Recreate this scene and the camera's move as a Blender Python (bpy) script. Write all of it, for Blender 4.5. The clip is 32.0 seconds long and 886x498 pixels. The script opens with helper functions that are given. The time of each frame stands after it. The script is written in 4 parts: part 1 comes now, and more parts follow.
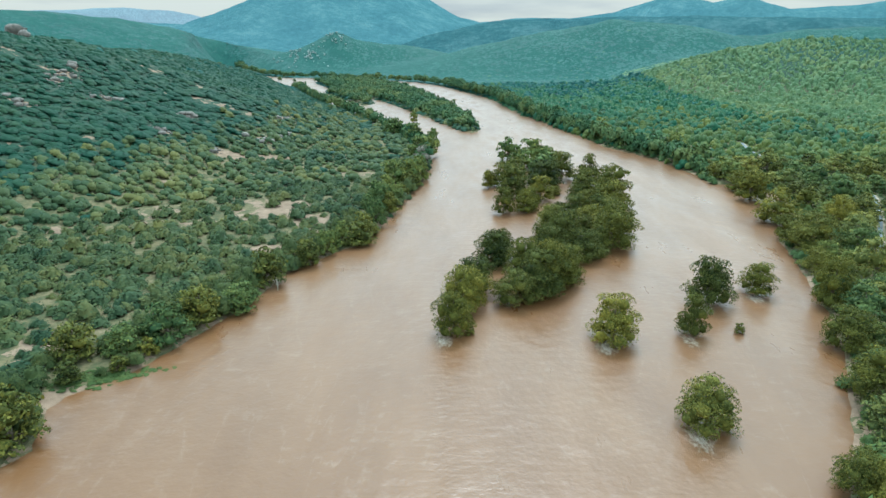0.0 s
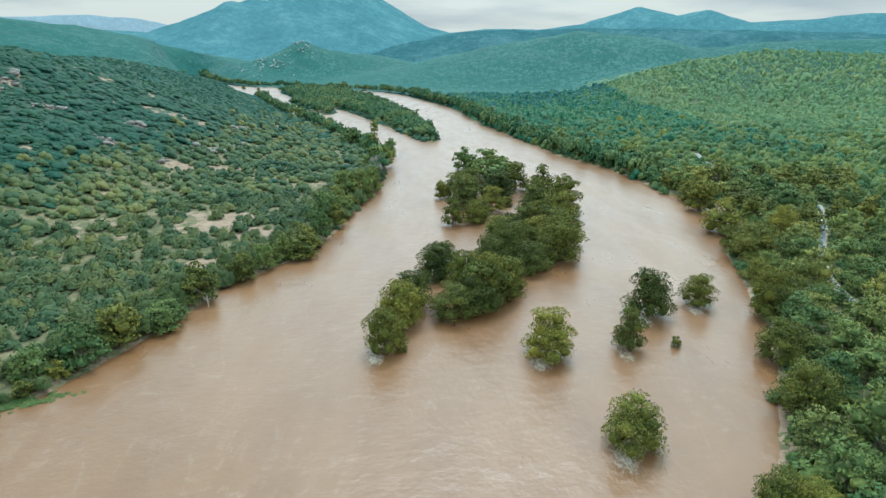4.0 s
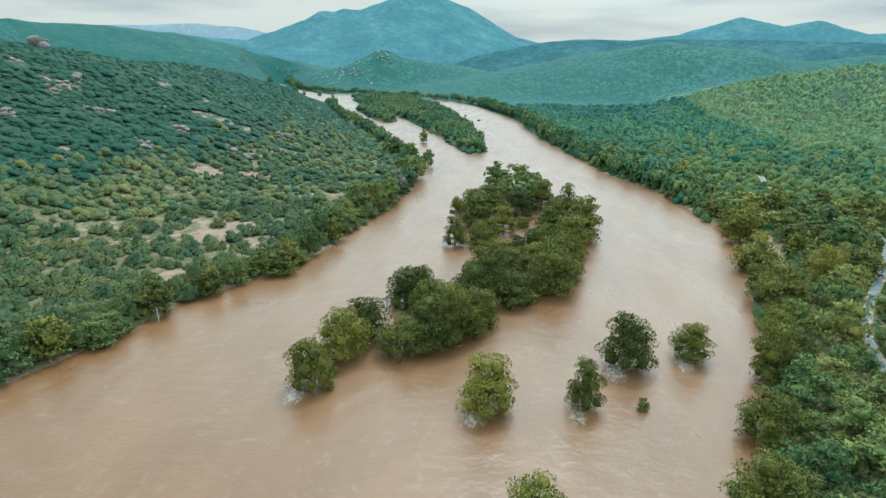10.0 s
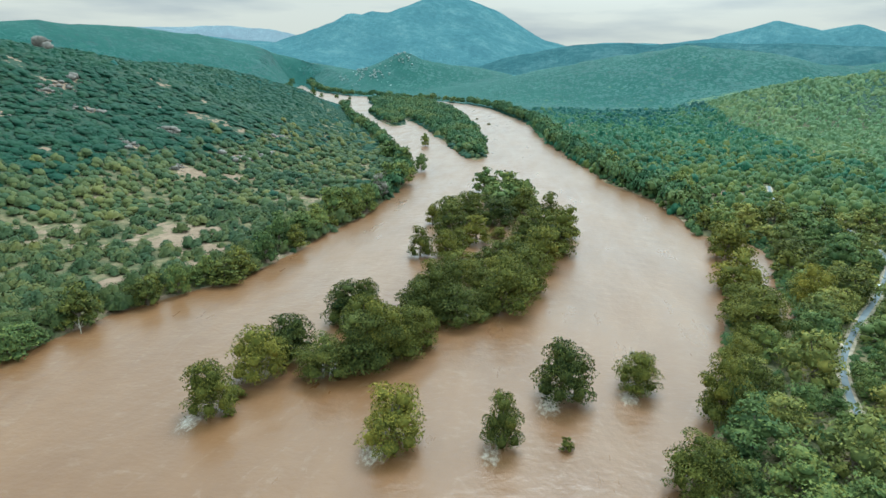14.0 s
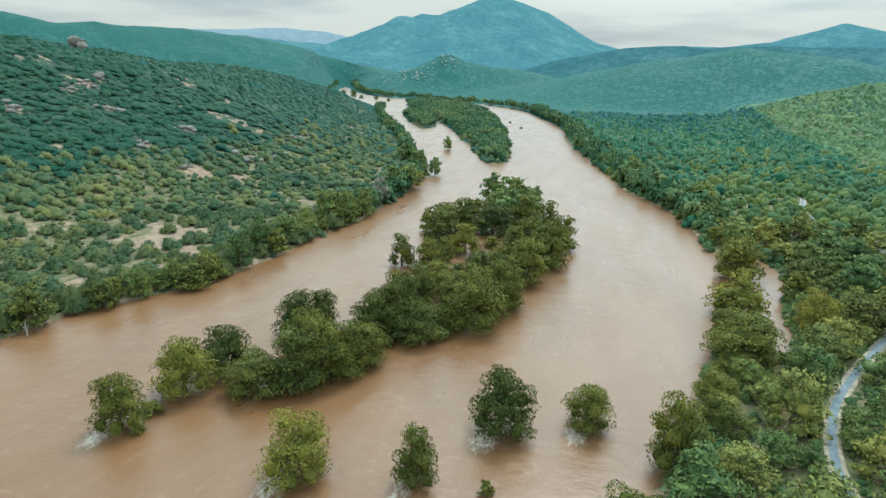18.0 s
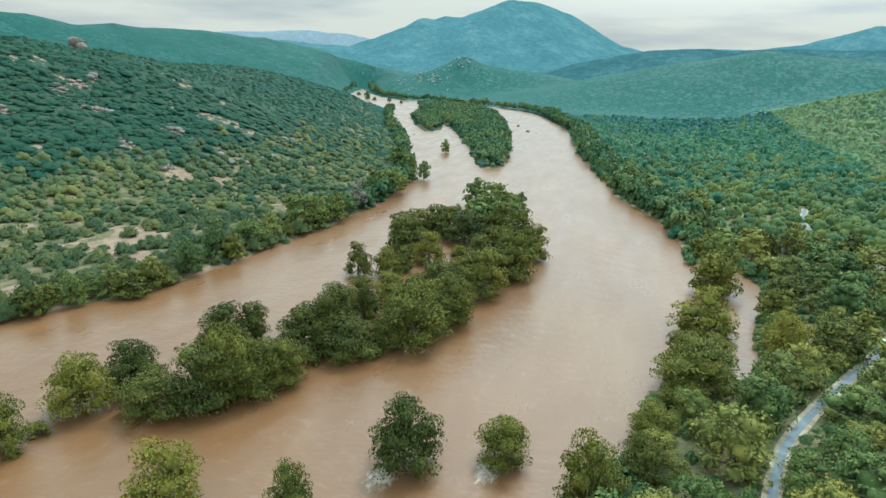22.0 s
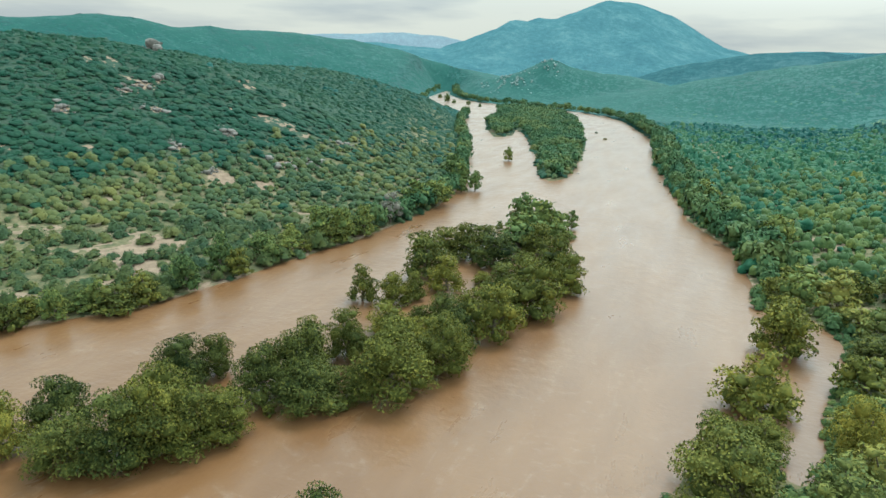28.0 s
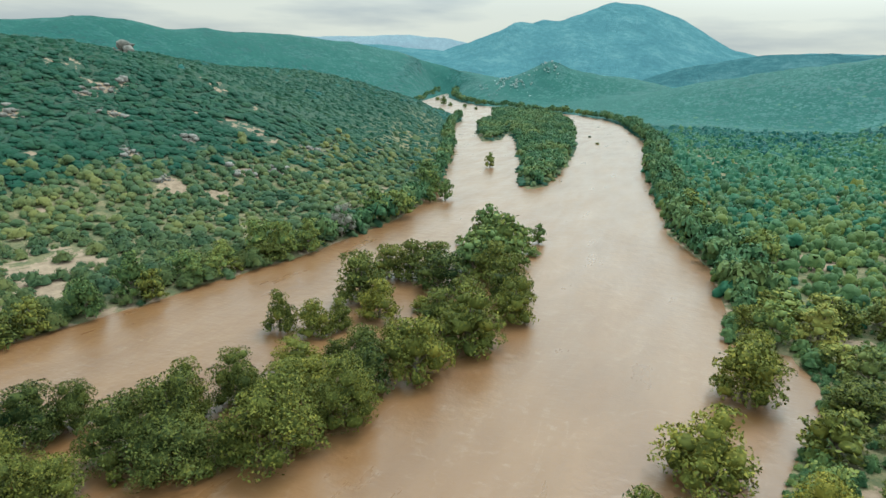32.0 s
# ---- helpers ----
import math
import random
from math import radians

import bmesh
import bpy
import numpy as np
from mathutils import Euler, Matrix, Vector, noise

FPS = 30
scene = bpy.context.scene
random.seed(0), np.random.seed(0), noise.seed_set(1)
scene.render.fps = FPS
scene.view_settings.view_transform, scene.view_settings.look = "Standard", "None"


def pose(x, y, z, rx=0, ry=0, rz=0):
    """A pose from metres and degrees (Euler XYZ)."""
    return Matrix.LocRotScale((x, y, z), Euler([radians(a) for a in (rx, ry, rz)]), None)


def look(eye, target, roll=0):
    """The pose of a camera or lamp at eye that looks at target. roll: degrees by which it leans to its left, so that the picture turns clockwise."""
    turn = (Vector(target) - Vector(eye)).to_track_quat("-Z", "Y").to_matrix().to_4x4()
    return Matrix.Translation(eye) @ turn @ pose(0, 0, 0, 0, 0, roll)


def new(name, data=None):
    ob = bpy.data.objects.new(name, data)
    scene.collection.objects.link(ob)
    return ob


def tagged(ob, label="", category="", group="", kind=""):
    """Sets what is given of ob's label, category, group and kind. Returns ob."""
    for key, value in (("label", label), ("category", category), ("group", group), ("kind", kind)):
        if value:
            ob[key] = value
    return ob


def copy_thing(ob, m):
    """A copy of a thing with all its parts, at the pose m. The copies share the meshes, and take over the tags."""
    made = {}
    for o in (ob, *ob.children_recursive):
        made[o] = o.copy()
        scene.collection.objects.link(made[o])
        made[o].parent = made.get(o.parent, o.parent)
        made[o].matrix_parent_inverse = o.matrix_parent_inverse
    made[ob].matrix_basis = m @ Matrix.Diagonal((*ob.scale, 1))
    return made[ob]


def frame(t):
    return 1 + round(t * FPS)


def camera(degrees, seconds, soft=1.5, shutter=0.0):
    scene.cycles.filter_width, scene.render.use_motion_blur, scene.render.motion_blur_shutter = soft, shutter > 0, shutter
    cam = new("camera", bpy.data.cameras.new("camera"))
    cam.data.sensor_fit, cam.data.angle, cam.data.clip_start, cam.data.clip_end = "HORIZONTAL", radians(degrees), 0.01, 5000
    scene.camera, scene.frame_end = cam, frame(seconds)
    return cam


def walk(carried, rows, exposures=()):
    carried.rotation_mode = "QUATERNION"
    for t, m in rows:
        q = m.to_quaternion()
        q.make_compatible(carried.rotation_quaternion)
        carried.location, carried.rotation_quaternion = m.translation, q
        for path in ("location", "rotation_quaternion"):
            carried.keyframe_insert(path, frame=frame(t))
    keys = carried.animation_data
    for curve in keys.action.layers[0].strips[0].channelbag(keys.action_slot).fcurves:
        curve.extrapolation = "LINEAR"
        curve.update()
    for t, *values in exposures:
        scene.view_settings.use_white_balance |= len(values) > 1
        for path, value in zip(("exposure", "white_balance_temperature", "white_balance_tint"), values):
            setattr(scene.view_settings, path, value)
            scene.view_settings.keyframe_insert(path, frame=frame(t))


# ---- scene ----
cam = camera(71.9, 32.0, soft=1.5)
METRES, EYE, TILT, LEAN, TURN = 197.7, 73.0, 1.03, 0.0, 0.0
ROWS = [
    (0.0, 0.0, 0.0, 0.0, -0.06, -20.12, 0.17),
    (0.5, -0.0003, 0.0, -0.0002, -0.26, -20.02, 0.11),
    (1.0, 0.0015, 0.0005, 0.0, -1.12, -19.93, 0.0),
    (1.5, 0.0053, 0.0023, -0.0, -2.33, -19.81, -0.08),
    (2.0, 0.012, 0.005, -0.0001, -2.47, -19.7, -0.13),
    (2.5, 0.0196, 0.0084, -0.0005, -2.59, -19.59, -0.16),
    (3.0, 0.0301, 0.0128, -0.0012, -2.58, -19.47, -0.19),
    (3.5, 0.0412, 0.0175, -0.0016, -2.58, -19.36, -0.24),
    (5.5, 0.0956, 0.0409, -0.0017, -2.41, -19.08, -0.42),
    (6.0, 0.1091, 0.0472, -0.0015, -2.39, -19.04, -0.48),
    (6.5, 0.1239, 0.0543, -0.0012, -2.35, -18.77, -0.52),
    (7.0, 0.1371, 0.0624, -0.0015, -0.21, -18.73, -0.58),
    (7.5, 0.1517, 0.0695, -0.0019, 1.87, -18.67, -0.65),
    (8.0, 0.1668, 0.0782, -0.0017, 2.21, -18.65, -0.66),
    (8.5, 0.1795, 0.0859, -0.0017, 2.41, -18.62, -0.67),
    (9.0, 0.1938, 0.0959, -0.0021, 5.02, -18.59, -0.71),
    (9.5, 0.2074, 0.1041, -0.0021, 5.43, -18.56, -0.72),
    (10.0, 0.2238, 0.1141, -0.0024, 5.73, -18.51, -0.74),
    (10.5, 0.238, 0.123, -0.0028, 5.97, -18.47, -0.76),
    (11.0, 0.254, 0.1334, -0.0033, 6.15, -18.42, -0.78),
    (11.5, 0.2679, 0.1425, -0.0034, 6.29, -18.39, -0.81),
    (12.0, 0.2833, 0.153, -0.0036, 6.47, -18.37, -0.85),
    (12.5, 0.2976, 0.1628, -0.0037, 6.62, -18.35, -0.87),
    (13.0, 0.3108, 0.1718, -0.0041, 6.73, -18.34, -0.9),
    (13.5, 0.3252, 0.1817, -0.0042, 6.8, -18.31, -0.92),
    (14.0, 0.3388, 0.1918, -0.0047, 8.54, -18.31, -0.96),
    (14.5, 0.3526, 0.2012, -0.0052, 10.54, -18.31, -1.01),
    (16.5, 0.4072, 0.2418, -0.0066, 12.73, -18.25, -1.11),
    (17.0, 0.4208, 0.2523, -0.0068, 12.95, -18.22, -1.13),
    (17.5, 0.4342, 0.2623, -0.0072, 13.21, -18.2, -1.17),
    (18.0, 0.4487, 0.2729, -0.0075, 13.35, -18.17, -1.18),
    (18.5, 0.461, 0.2822, -0.0079, 13.41, -18.13, -1.19),
    (19.0, 0.4742, 0.2919, -0.0083, 13.47, -18.11, -1.21),
    (19.5, 0.4858, 0.3009, -0.0087, 13.51, -18.07, -1.22),
    (20.0, 0.4989, 0.3112, -0.009, 13.6, -18.03, -1.22),
    (20.5, 0.5114, 0.3214, -0.0091, 13.59, -18.0, -1.25),
    (21.0, 0.5238, 0.3322, -0.0094, 13.47, -17.98, -1.24),
    (21.5, 0.5333, 0.3421, -0.0097, 14.66, -17.99, -1.28),
    (22.0, 0.5475, 0.3563, -0.0098, 15.72, -18.0, -1.28),
    (22.5, 0.558, 0.3699, -0.0097, 16.44, -18.02, -1.29),
    (23.0, 0.5649, 0.3819, -0.0094, 17.18, -18.07, -1.29),
    (23.5, 0.5678, 0.3894, -0.0092, 17.45, -18.08, -1.3),
    (24.0, 0.5716, 0.3986, -0.0088, 17.5, -18.1, -1.31),
    (24.5, 0.5755, 0.4087, -0.0083, 17.43, -18.09, -1.31),
    (25.0, 0.5807, 0.422, -0.0081, 17.4, -18.05, -1.31),
    (25.5, 0.5837, 0.4356, -0.008, 19.53, -18.06, -1.36),
    (27.5, 0.6067, 0.5019, -0.0069, 23.93, -18.05, -1.41),
    (28.0, 0.6142, 0.5223, -0.0071, 24.19, -18.02, -1.42),
    (28.5, 0.6211, 0.5406, -0.0073, 24.43, -17.98, -1.43),
    (29.0, 0.6283, 0.5598, -0.0076, 24.61, -17.94, -1.44),
    (29.5, 0.6351, 0.5773, -0.0081, 24.74, -17.92, -1.44),
    (30.0, 0.6425, 0.597, -0.0083, 24.79, -17.91, -1.41),
    (30.5, 0.6496, 0.6159, -0.0084, 24.84, -17.89, -1.4),
    (31.0, 0.6573, 0.6364, -0.0086, 24.86, -17.88, -1.35),
    (31.5, 0.6636, 0.6536, -0.0088, 24.91, -17.86, -1.36),
    (32.0, 0.6716, 0.6742, -0.0091, 24.97, -17.83, -1.35),
]
walk(cam, [(t, pose(0, 0, EYE, TILT, LEAN, TURN) @ pose(METRES * x, METRES * y, METRES * z, 90 + pitch, roll, yaw)) for t, x, y, z, yaw, pitch, roll in ROWS], exposures=[(0.0, 0.18, 5420, 3.0), (8.0, 0.14, 5490, 3.0), (14.0, 0.13, 5570, 3.0), (20.0, 0.13, 5620, 3.0), (28.0, 0.19, 5780, 3.0), (32.0, 0.18, 5820, 3.0)])

# ---- sky, sun and exposure ----
world = bpy.data.worlds.new("overcast_sky")
scene.world = world
world.use_nodes = True
wn, wl = world.node_tree.nodes, world.node_tree.links
wn.clear()
sky = wn.new("ShaderNodeTexSky")
sky.sky_type = "NISHITA"
sky.sun_disc = False
sky.sun_elevation, sky.sun_rotation = radians(58), radians(8)
sky_light = wn.new("ShaderNodeVectorMath")
sky_light.operation = "SCALE"
sky_light.inputs["Scale"].default_value = 0.10
wl.new(sky.outputs[0], sky_light.inputs[0])
coord = wn.new("ShaderNodeTexCoord")
flat = wn.new("ShaderNodeMapping")
flat.inputs["Scale"].default_value = (1.0, 1.0, 6.5)
wl.new(coord.outputs["Generated"], flat.inputs["Vector"])
cloud = wn.new("ShaderNodeTexNoise")
cloud.inputs["Scale"].default_value = 2.6
cloud.inputs["Detail"].default_value = 6.0
cloud.inputs["Roughness"].default_value = 0.5
wl.new(flat.outputs[0], cloud.inputs["Vector"])
shade = wn.new("ShaderNodeValToRGB")
shade.color_ramp.elements[0].position, shade.color_ramp.elements[0].color = 0.34, (0.70, 0.715, 0.68, 1)
shade.color_ramp.elements[1].position, shade.color_ramp.elements[1].color = 0.50, (1.06, 1.02, 0.86, 1)
wl.new(cloud.outputs["Fac"], shade.inputs[0])
mix = wn.new("ShaderNodeMix")
mix.data_type = "RGBA"
mix.inputs[0].default_value = 0.90
wl.new(sky_light.outputs[0], mix.inputs[6])
wl.new(shade.outputs[0], mix.inputs[7])
axis = wn.new("ShaderNodeSeparateXYZ")
wl.new(coord.outputs["Generated"], axis.inputs[0])
lift = wn.new("ShaderNodeMapRange")  # an overcast sky grows brighter from the horizon to the zenith
lift.inputs["From Min"].default_value, lift.inputs["From Max"].default_value = 0.0, 1.0
lift.inputs["To Min"].default_value, lift.inputs["To Max"].default_value = 0.84, 1.6
wl.new(axis.outputs["Z"], lift.inputs["Value"])
cool = wn.new("ShaderNodeMapRange")  # warm haze low down, cooler cloud overhead
cool.inputs["From Min"].default_value, cool.inputs["From Max"].default_value = 0.06, 0.45
wl.new(axis.outputs["Z"], cool.inputs["Value"])
toned = wn.new("ShaderNodeMix")
toned.data_type, toned.blend_type = "RGBA", "MULTIPLY"
toned.inputs[7].default_value = (0.77, 0.94, 1.04, 1)
wl.new(cool.outputs[0], toned.inputs[0])
wl.new(mix.outputs[2], toned.inputs[6])
back = wn.new("ShaderNodeBackground")
toward = wn.new("ShaderNodeVectorMath")  # the cloud is thinner round the hidden sun
toward.operation = "DOT_PRODUCT"
toward.inputs[1].default_value = (0.093, 0.662, 0.743)
wl.new(coord.outputs["Generated"], toward.inputs[0])
glow = wn.new("ShaderNodeMapRange")
glow.inputs["From Min"].default_value, glow.inputs["From Max"].default_value = 0.70, 0.95
glow.inputs["To Min"].default_value, glow.inputs["To Max"].default_value = 0.78, 1.35
wl.new(toward.outputs["Value"], glow.inputs["Value"])
total = wn.new("ShaderNodeMath")
total.operation = "MULTIPLY"
open_sky = wn.new("ShaderNodeMapRange")
open_sky.interpolation_type = "SMOOTHSTEP"
open_sky.inputs["From Min"].default_value, open_sky.inputs["From Max"].default_value = 0.075, 0.24
open_sky.inputs["To Min"].default_value, open_sky.inputs["To Max"].default_value = 0.0, 1.38
wl.new(axis.outputs["Z"], open_sky.inputs["Value"])
summed = wn.new("ShaderNodeMath")
wl.new(lift.outputs[0], summed.inputs[0])
wl.new(open_sky.outputs[0], summed.inputs[1])
wl.new(summed.outputs[0], total.inputs[0])
wl.new(glow.outputs[0], total.inputs[1])
wl.new(total.outputs[0], back.inputs["Strength"])
wl.new(toned.outputs[2], back.inputs["Color"])
out = wn.new("ShaderNodeOutputWorld")
wl.new(back.outputs[0], out.inputs["Surface"])

sun = new("sun", bpy.data.lights.new("sun", "SUN"))
sun.data.energy, sun.data.angle, sun.data.color = 2.8, radians(10), (1.0, 0.95, 0.86)
sun.matrix_world = look((0, 0, 400), (-0.073 * 400, -0.522 * 400, 400 - 0.849 * 400))
tagged(sun, "soft sun behind a thin overcast", "sun", kind="structure")

# ---- materials ----


def material(name, rough=0.8, spec=0.3):
    m = bpy.data.materials.new(name)
    m.use_nodes = True
    b = m.node_tree.nodes["Principled BSDF"]
    b.inputs["Roughness"].default_value = rough
    b.inputs["Specular IOR Level"].default_value = spec
    return m, m.node_tree.nodes, m.node_tree.links, b


def noise_node(n, l, scale, detail=4.0, rough=0.55, stretch=None, space="Object"):
    tc = n.new("ShaderNodeNewGeometry") if space == "World" else n.new("ShaderNodeTexCoord")
    vec = tc.outputs["Position"] if space == "World" else tc.outputs[space]
    if stretch:
        mp = n.new("ShaderNodeMapping")
        mp.inputs["Scale"].default_value = stretch[:3]
        mp.inputs["Rotation"].default_value[2] = stretch[3]
        l.new(vec, mp.inputs["Vector"])
        vec = mp.outputs[0]
    t = n.new("ShaderNodeTexNoise")
    t.inputs["Scale"].default_value, t.inputs["Detail"].default_value = scale, detail
    t.inputs["Roughness"].default_value = rough
    l.new(vec, t.inputs["Vector"])
    return t.outputs["Fac"]


def ramp(n, l, fac, stops):
    r = n.new("ShaderNodeValToRGB")
    e = r.color_ramp.elements
    while len(e) < len(stops):
        e.new(0.5)
    for k, (p, c) in enumerate(stops):
        e[k].position, e[k].color = p, (*c, 1)
    l.new(fac, r.inputs[0])
    return r.outputs[0]


def math_node(n, l, op, a, b):
    t = n.new("ShaderNodeMath")
    t.operation = op
    for k, v in enumerate((a, b)):
        if isinstance(v, (int, float)):
            t.inputs[k].default_value = v
        else:
            l.new(v, t.inputs[k])
    return t.outputs[0]


def mix_col(n, l, fac, a, b, kind="MIX"):
    t = n.new("ShaderNodeMix")
    t.data_type, t.blend_type = "RGBA", kind
    for k, v in ((0, fac), (6, a), (7, b)):
        if isinstance(v, (int, float)):
            t.inputs[k].default_value = v
        elif isinstance(v, tuple):
            t.inputs[k].default_value = (*v, 1)
        else:
            l.new(v, t.inputs[k])
    return t.outputs[2]


def bump(n, l, b, height, strength, distance):
    t = n.new("ShaderNodeBump")
    t.inputs["Strength"].default_value, t.inputs["Distance"].default_value = strength, distance
    l.new(height, t.inputs["Height"])
    l.new(t.outputs[0], b.inputs["Normal"])


def foliage(name, dark, mid, light, single, relief=0.5, soft=0.35):
    """Leaves: the tone changes from plant to plant, from clump to clump and in broad drifts."""
    m, n, l, b = material(name, 0.6, 0.04)
    if single:
        plant = n.new("ShaderNodeObjectInfo").outputs["Random"]
    else:
        a = n.new("ShaderNodeAttribute")
        a.attribute_name = "tint"
        plant = a.outputs["Fac"]
    leaf = n.new("ShaderNodeNewGeometry").outputs["Random Per Island"]
    drift = noise_node(n, l, 0.012, 3.0, 0.6, space="World")
    v = math_node(n, l, "ADD", math_node(n, l, "MULTIPLY", plant, 0.30 if single else 0.46), math_node(n, l, "MULTIPLY", leaf, 0.42 if single else 0.26))
    v = math_node(n, l, "ADD", v, math_node(n, l, "MULTIPLY", math_node(n, l, "SUBTRACT", drift, 0.5), 0.9 if single else 1.25))
    v = math_node(n, l, "ADD", v, 0.09)
    clump = noise_node(n, l, 0.9, 3.0, 0.7, space="World")
    v = math_node(n, l, "ADD", v, math_node(n, l, "MULTIPLY", math_node(n, l, "SUBTRACT", clump, 0.5), 0.55 if single else relief * 1.4))
    l.new(ramp(n, l, v, [(0.05, dark), (0.45, mid), (0.9, light)]), b.inputs["Base Color"])
    # a leafy canopy scatters light more evenly than a closed skin
    face = n.new("ShaderNodeNewGeometry").outputs["Normal"]
    even = n.new("ShaderNodeMix")
    even.data_type = "VECTOR"
    even.inputs[0].default_value, even.inputs[5].default_value = soft, (0, 0, 1)
    l.new(face, even.inputs[4])
    l.new(even.outputs[1], b.inputs["Normal"])
    if not single and relief:
        bump(n, l, b, noise_node(n, l, 1.3, 3, 0.65, space="World"), relief, 0.5)
        l.new(even.outputs[1], b.inputs["Normal"].links[0].from_node.inputs["Normal"])
    return m


LEAF_TREE = foliage("tree_leaves", (0.012, 0.022, 0.008), (0.091, 0.095, 0.020), (0.242, 0.194, 0.031), True, 0.5, 0.1)
LEAF_OLIVE = foliage("olive_leaves", (0.036, 0.059, 0.023), (0.125, 0.133, 0.036), (0.255, 0.209, 0.043), True, 0.5, 0.15)
LEAF_BANK = foliage("bank_leaves", (0.027, 0.054, 0.022), (0.082, 0.112, 0.035), (0.178, 0.164, 0.033), True, 0.5, 0.2)
LEAF_DEEP = foliage("deep_green_leaves", (0.010, 0.021, 0.008), (0.077, 0.085, 0.021), (0.202, 0.171, 0.030), True, 0.5, 0.1)
LEAF_PALE = foliage("pale_leaves", (0.120, 0.110, 0.088), (0.165, 0.145, 0.118), (0.20, 0.175, 0.135), True)
LEAF_THORN = foliage("thorn_leaves", (0.019, 0.035, 0.014), (0.048, 0.065, 0.021), (0.095, 0.091, 0.026), True, 0.4, 0.36)
LEAF_SCRUB = foliage("thorn_scrub", (0.021, 0.044, 0.023), (0.045, 0.067, 0.028), (0.108, 0.106, 0.032), False, 0.25, 0.5)
LEAF_WOOD = foliage("bank_wood", (0.018, 0.044, 0.020), (0.048, 0.082, 0.029), (0.106, 0.117, 0.026), False, 0.25, 0.4)
LEAF_REED = foliage("reed_leaves", (0.041, 0.066, 0.021), (0.061, 0.084, 0.027), (0.088, 0.102, 0.033), False, 0.4, 0.4)
LEAF_ISLE = foliage("island_wood", (0.027, 0.069, 0.035), (0.054, 0.097, 0.040), (0.108, 0.124, 0.038), False, 0.3, 0.3)
# hill, far and plain greens grow bluer by zone: haze put into leaf colour
LEAF_HILL = foliage("hazy_hill_scrub", (0.006, 0.036, 0.021), (0.012, 0.042, 0.024), (0.023, 0.053, 0.026), False, 0.15, 0.8)
LEAF_HAZE = foliage("far_woodland", (0.006, 0.040, 0.034), (0.010, 0.059, 0.051), (0.023, 0.081, 0.066), False, 0.0, 0.88)
# paler, yellower leaves paint a patch of sun on the eastern hill
LEAF_SUNLIT = foliage("sunlit_hill_scrub", (0.048, 0.095, 0.042), (0.063, 0.109, 0.046), (0.096, 0.128, 0.047), False, 0.0, 0.8)
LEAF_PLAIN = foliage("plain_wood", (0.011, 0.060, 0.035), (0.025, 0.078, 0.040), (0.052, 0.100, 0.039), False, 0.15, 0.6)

BARK, n, l, b = material("bark", 0.9, 0.2)
l.new(ramp(n, l, noise_node(n, l, 3.0, 6), [(0.3, (0.06, 0.045, 0.035)), (0.7, (0.20, 0.16, 0.12))]), b.inputs["Base Color"])

DEAD, n, l, b = material("dead_wood", 0.85, 0.2)
l.new(ramp(n, l, noise_node(n, l, 2.0, 6), [(0.3, (0.26, 0.23, 0.19)), (0.7, (0.48, 0.44, 0.38))]), b.inputs["Base Color"])

# soil: dry grass and earth, with bare sandy clearings and dark green, stone-flecked hillsides
SOIL, n, l, b = material("soil", 0.95, 0.15)
attr = n.new("ShaderNodeAttribute")
attr.attribute_name = "bare"
hill_attr = n.new("ShaderNodeAttribute")
hill_attr.attribute_name = "hazy_hill"
grass = ramp(n, l, noise_node(n, l, 0.22, 8, 0.72), [(0.30, (0.032, 0.050, 0.026)), (0.46, (0.078, 0.078, 0.037)), (0.58, (0.138, 0.113, 0.060)), (0.72, (0.18, 0.140, 0.095))])
sand = ramp(n, l, noise_node(n, l, 0.35, 8, 0.6), [(0.3, (0.140, 0.096, 0.064)), (0.7, (0.255, 0.180, 0.126))])
# hillside and far ground: dark green drawn towards teal for haze, pale stone specks
hazy_floor = ramp(n, l, noise_node(n, l, 0.085, 6, 0.8), [(0.38, (0.007, 0.036, 0.027)), (0.55, (0.012, 0.046, 0.033)), (0.70, (0.026, 0.060, 0.040)), (0.80, (0.075, 0.090, 0.062))])
rough_edge = math_node(n, l, "ADD", attr.outputs["Fac"], math_node(n, l, "MULTIPLY", math_node(n, l, "SUBTRACT", noise_node(n, l, 0.17, 6, 0.65), 0.5), 1.7))
clear = math_node(n, l, "GREATER_THAN", rough_edge, 0.5)
# far ground turns teal, distance haze painted into its colour
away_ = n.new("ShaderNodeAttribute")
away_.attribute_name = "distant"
hazy_woods = ramp(n, l, noise_node(n, l, 0.05, 6, 0.7), [(0.35, (0.009, 0.054, 0.046)), (0.55, (0.013, 0.066, 0.054)), (0.70, (0.022, 0.080, 0.064))])
ground_col = mix_col(n, l, away_.outputs["Fac"], mix_col(n, l, hill_attr.outputs["Fac"], grass, hazy_floor), hazy_woods)
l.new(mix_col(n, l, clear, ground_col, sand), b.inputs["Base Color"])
bump(n, l, b, noise_node(n, l, 0.8, 8, 0.65), 0.6, 0.5)

# silt-laden flood water
WATER, n, l, b = material("flood_water", 0.27, 0.42)
b.inputs["IOR"].default_value = 1.45
silt = ramp(n, l, noise_node(n, l, 0.035, 6, 0.6, (1.6, 0.5, 1, radians(-12))), [(0.3, (0.114, 0.052, 0.019)), (0.7, (0.152, 0.076, 0.032))])
foam = n.new("ShaderNodeAttribute")
foam.attribute_name = "foam"
churn = noise_node(n, l, 0.9, 8, 0.7, (1.4, 0.7, 1, radians(-10)))
froth = ramp(n, l, math_node(n, l, "MULTIPLY", foam.outputs["Fac"], churn), [(0.32, (0, 0, 0)), (0.56, (1, 1, 1))])
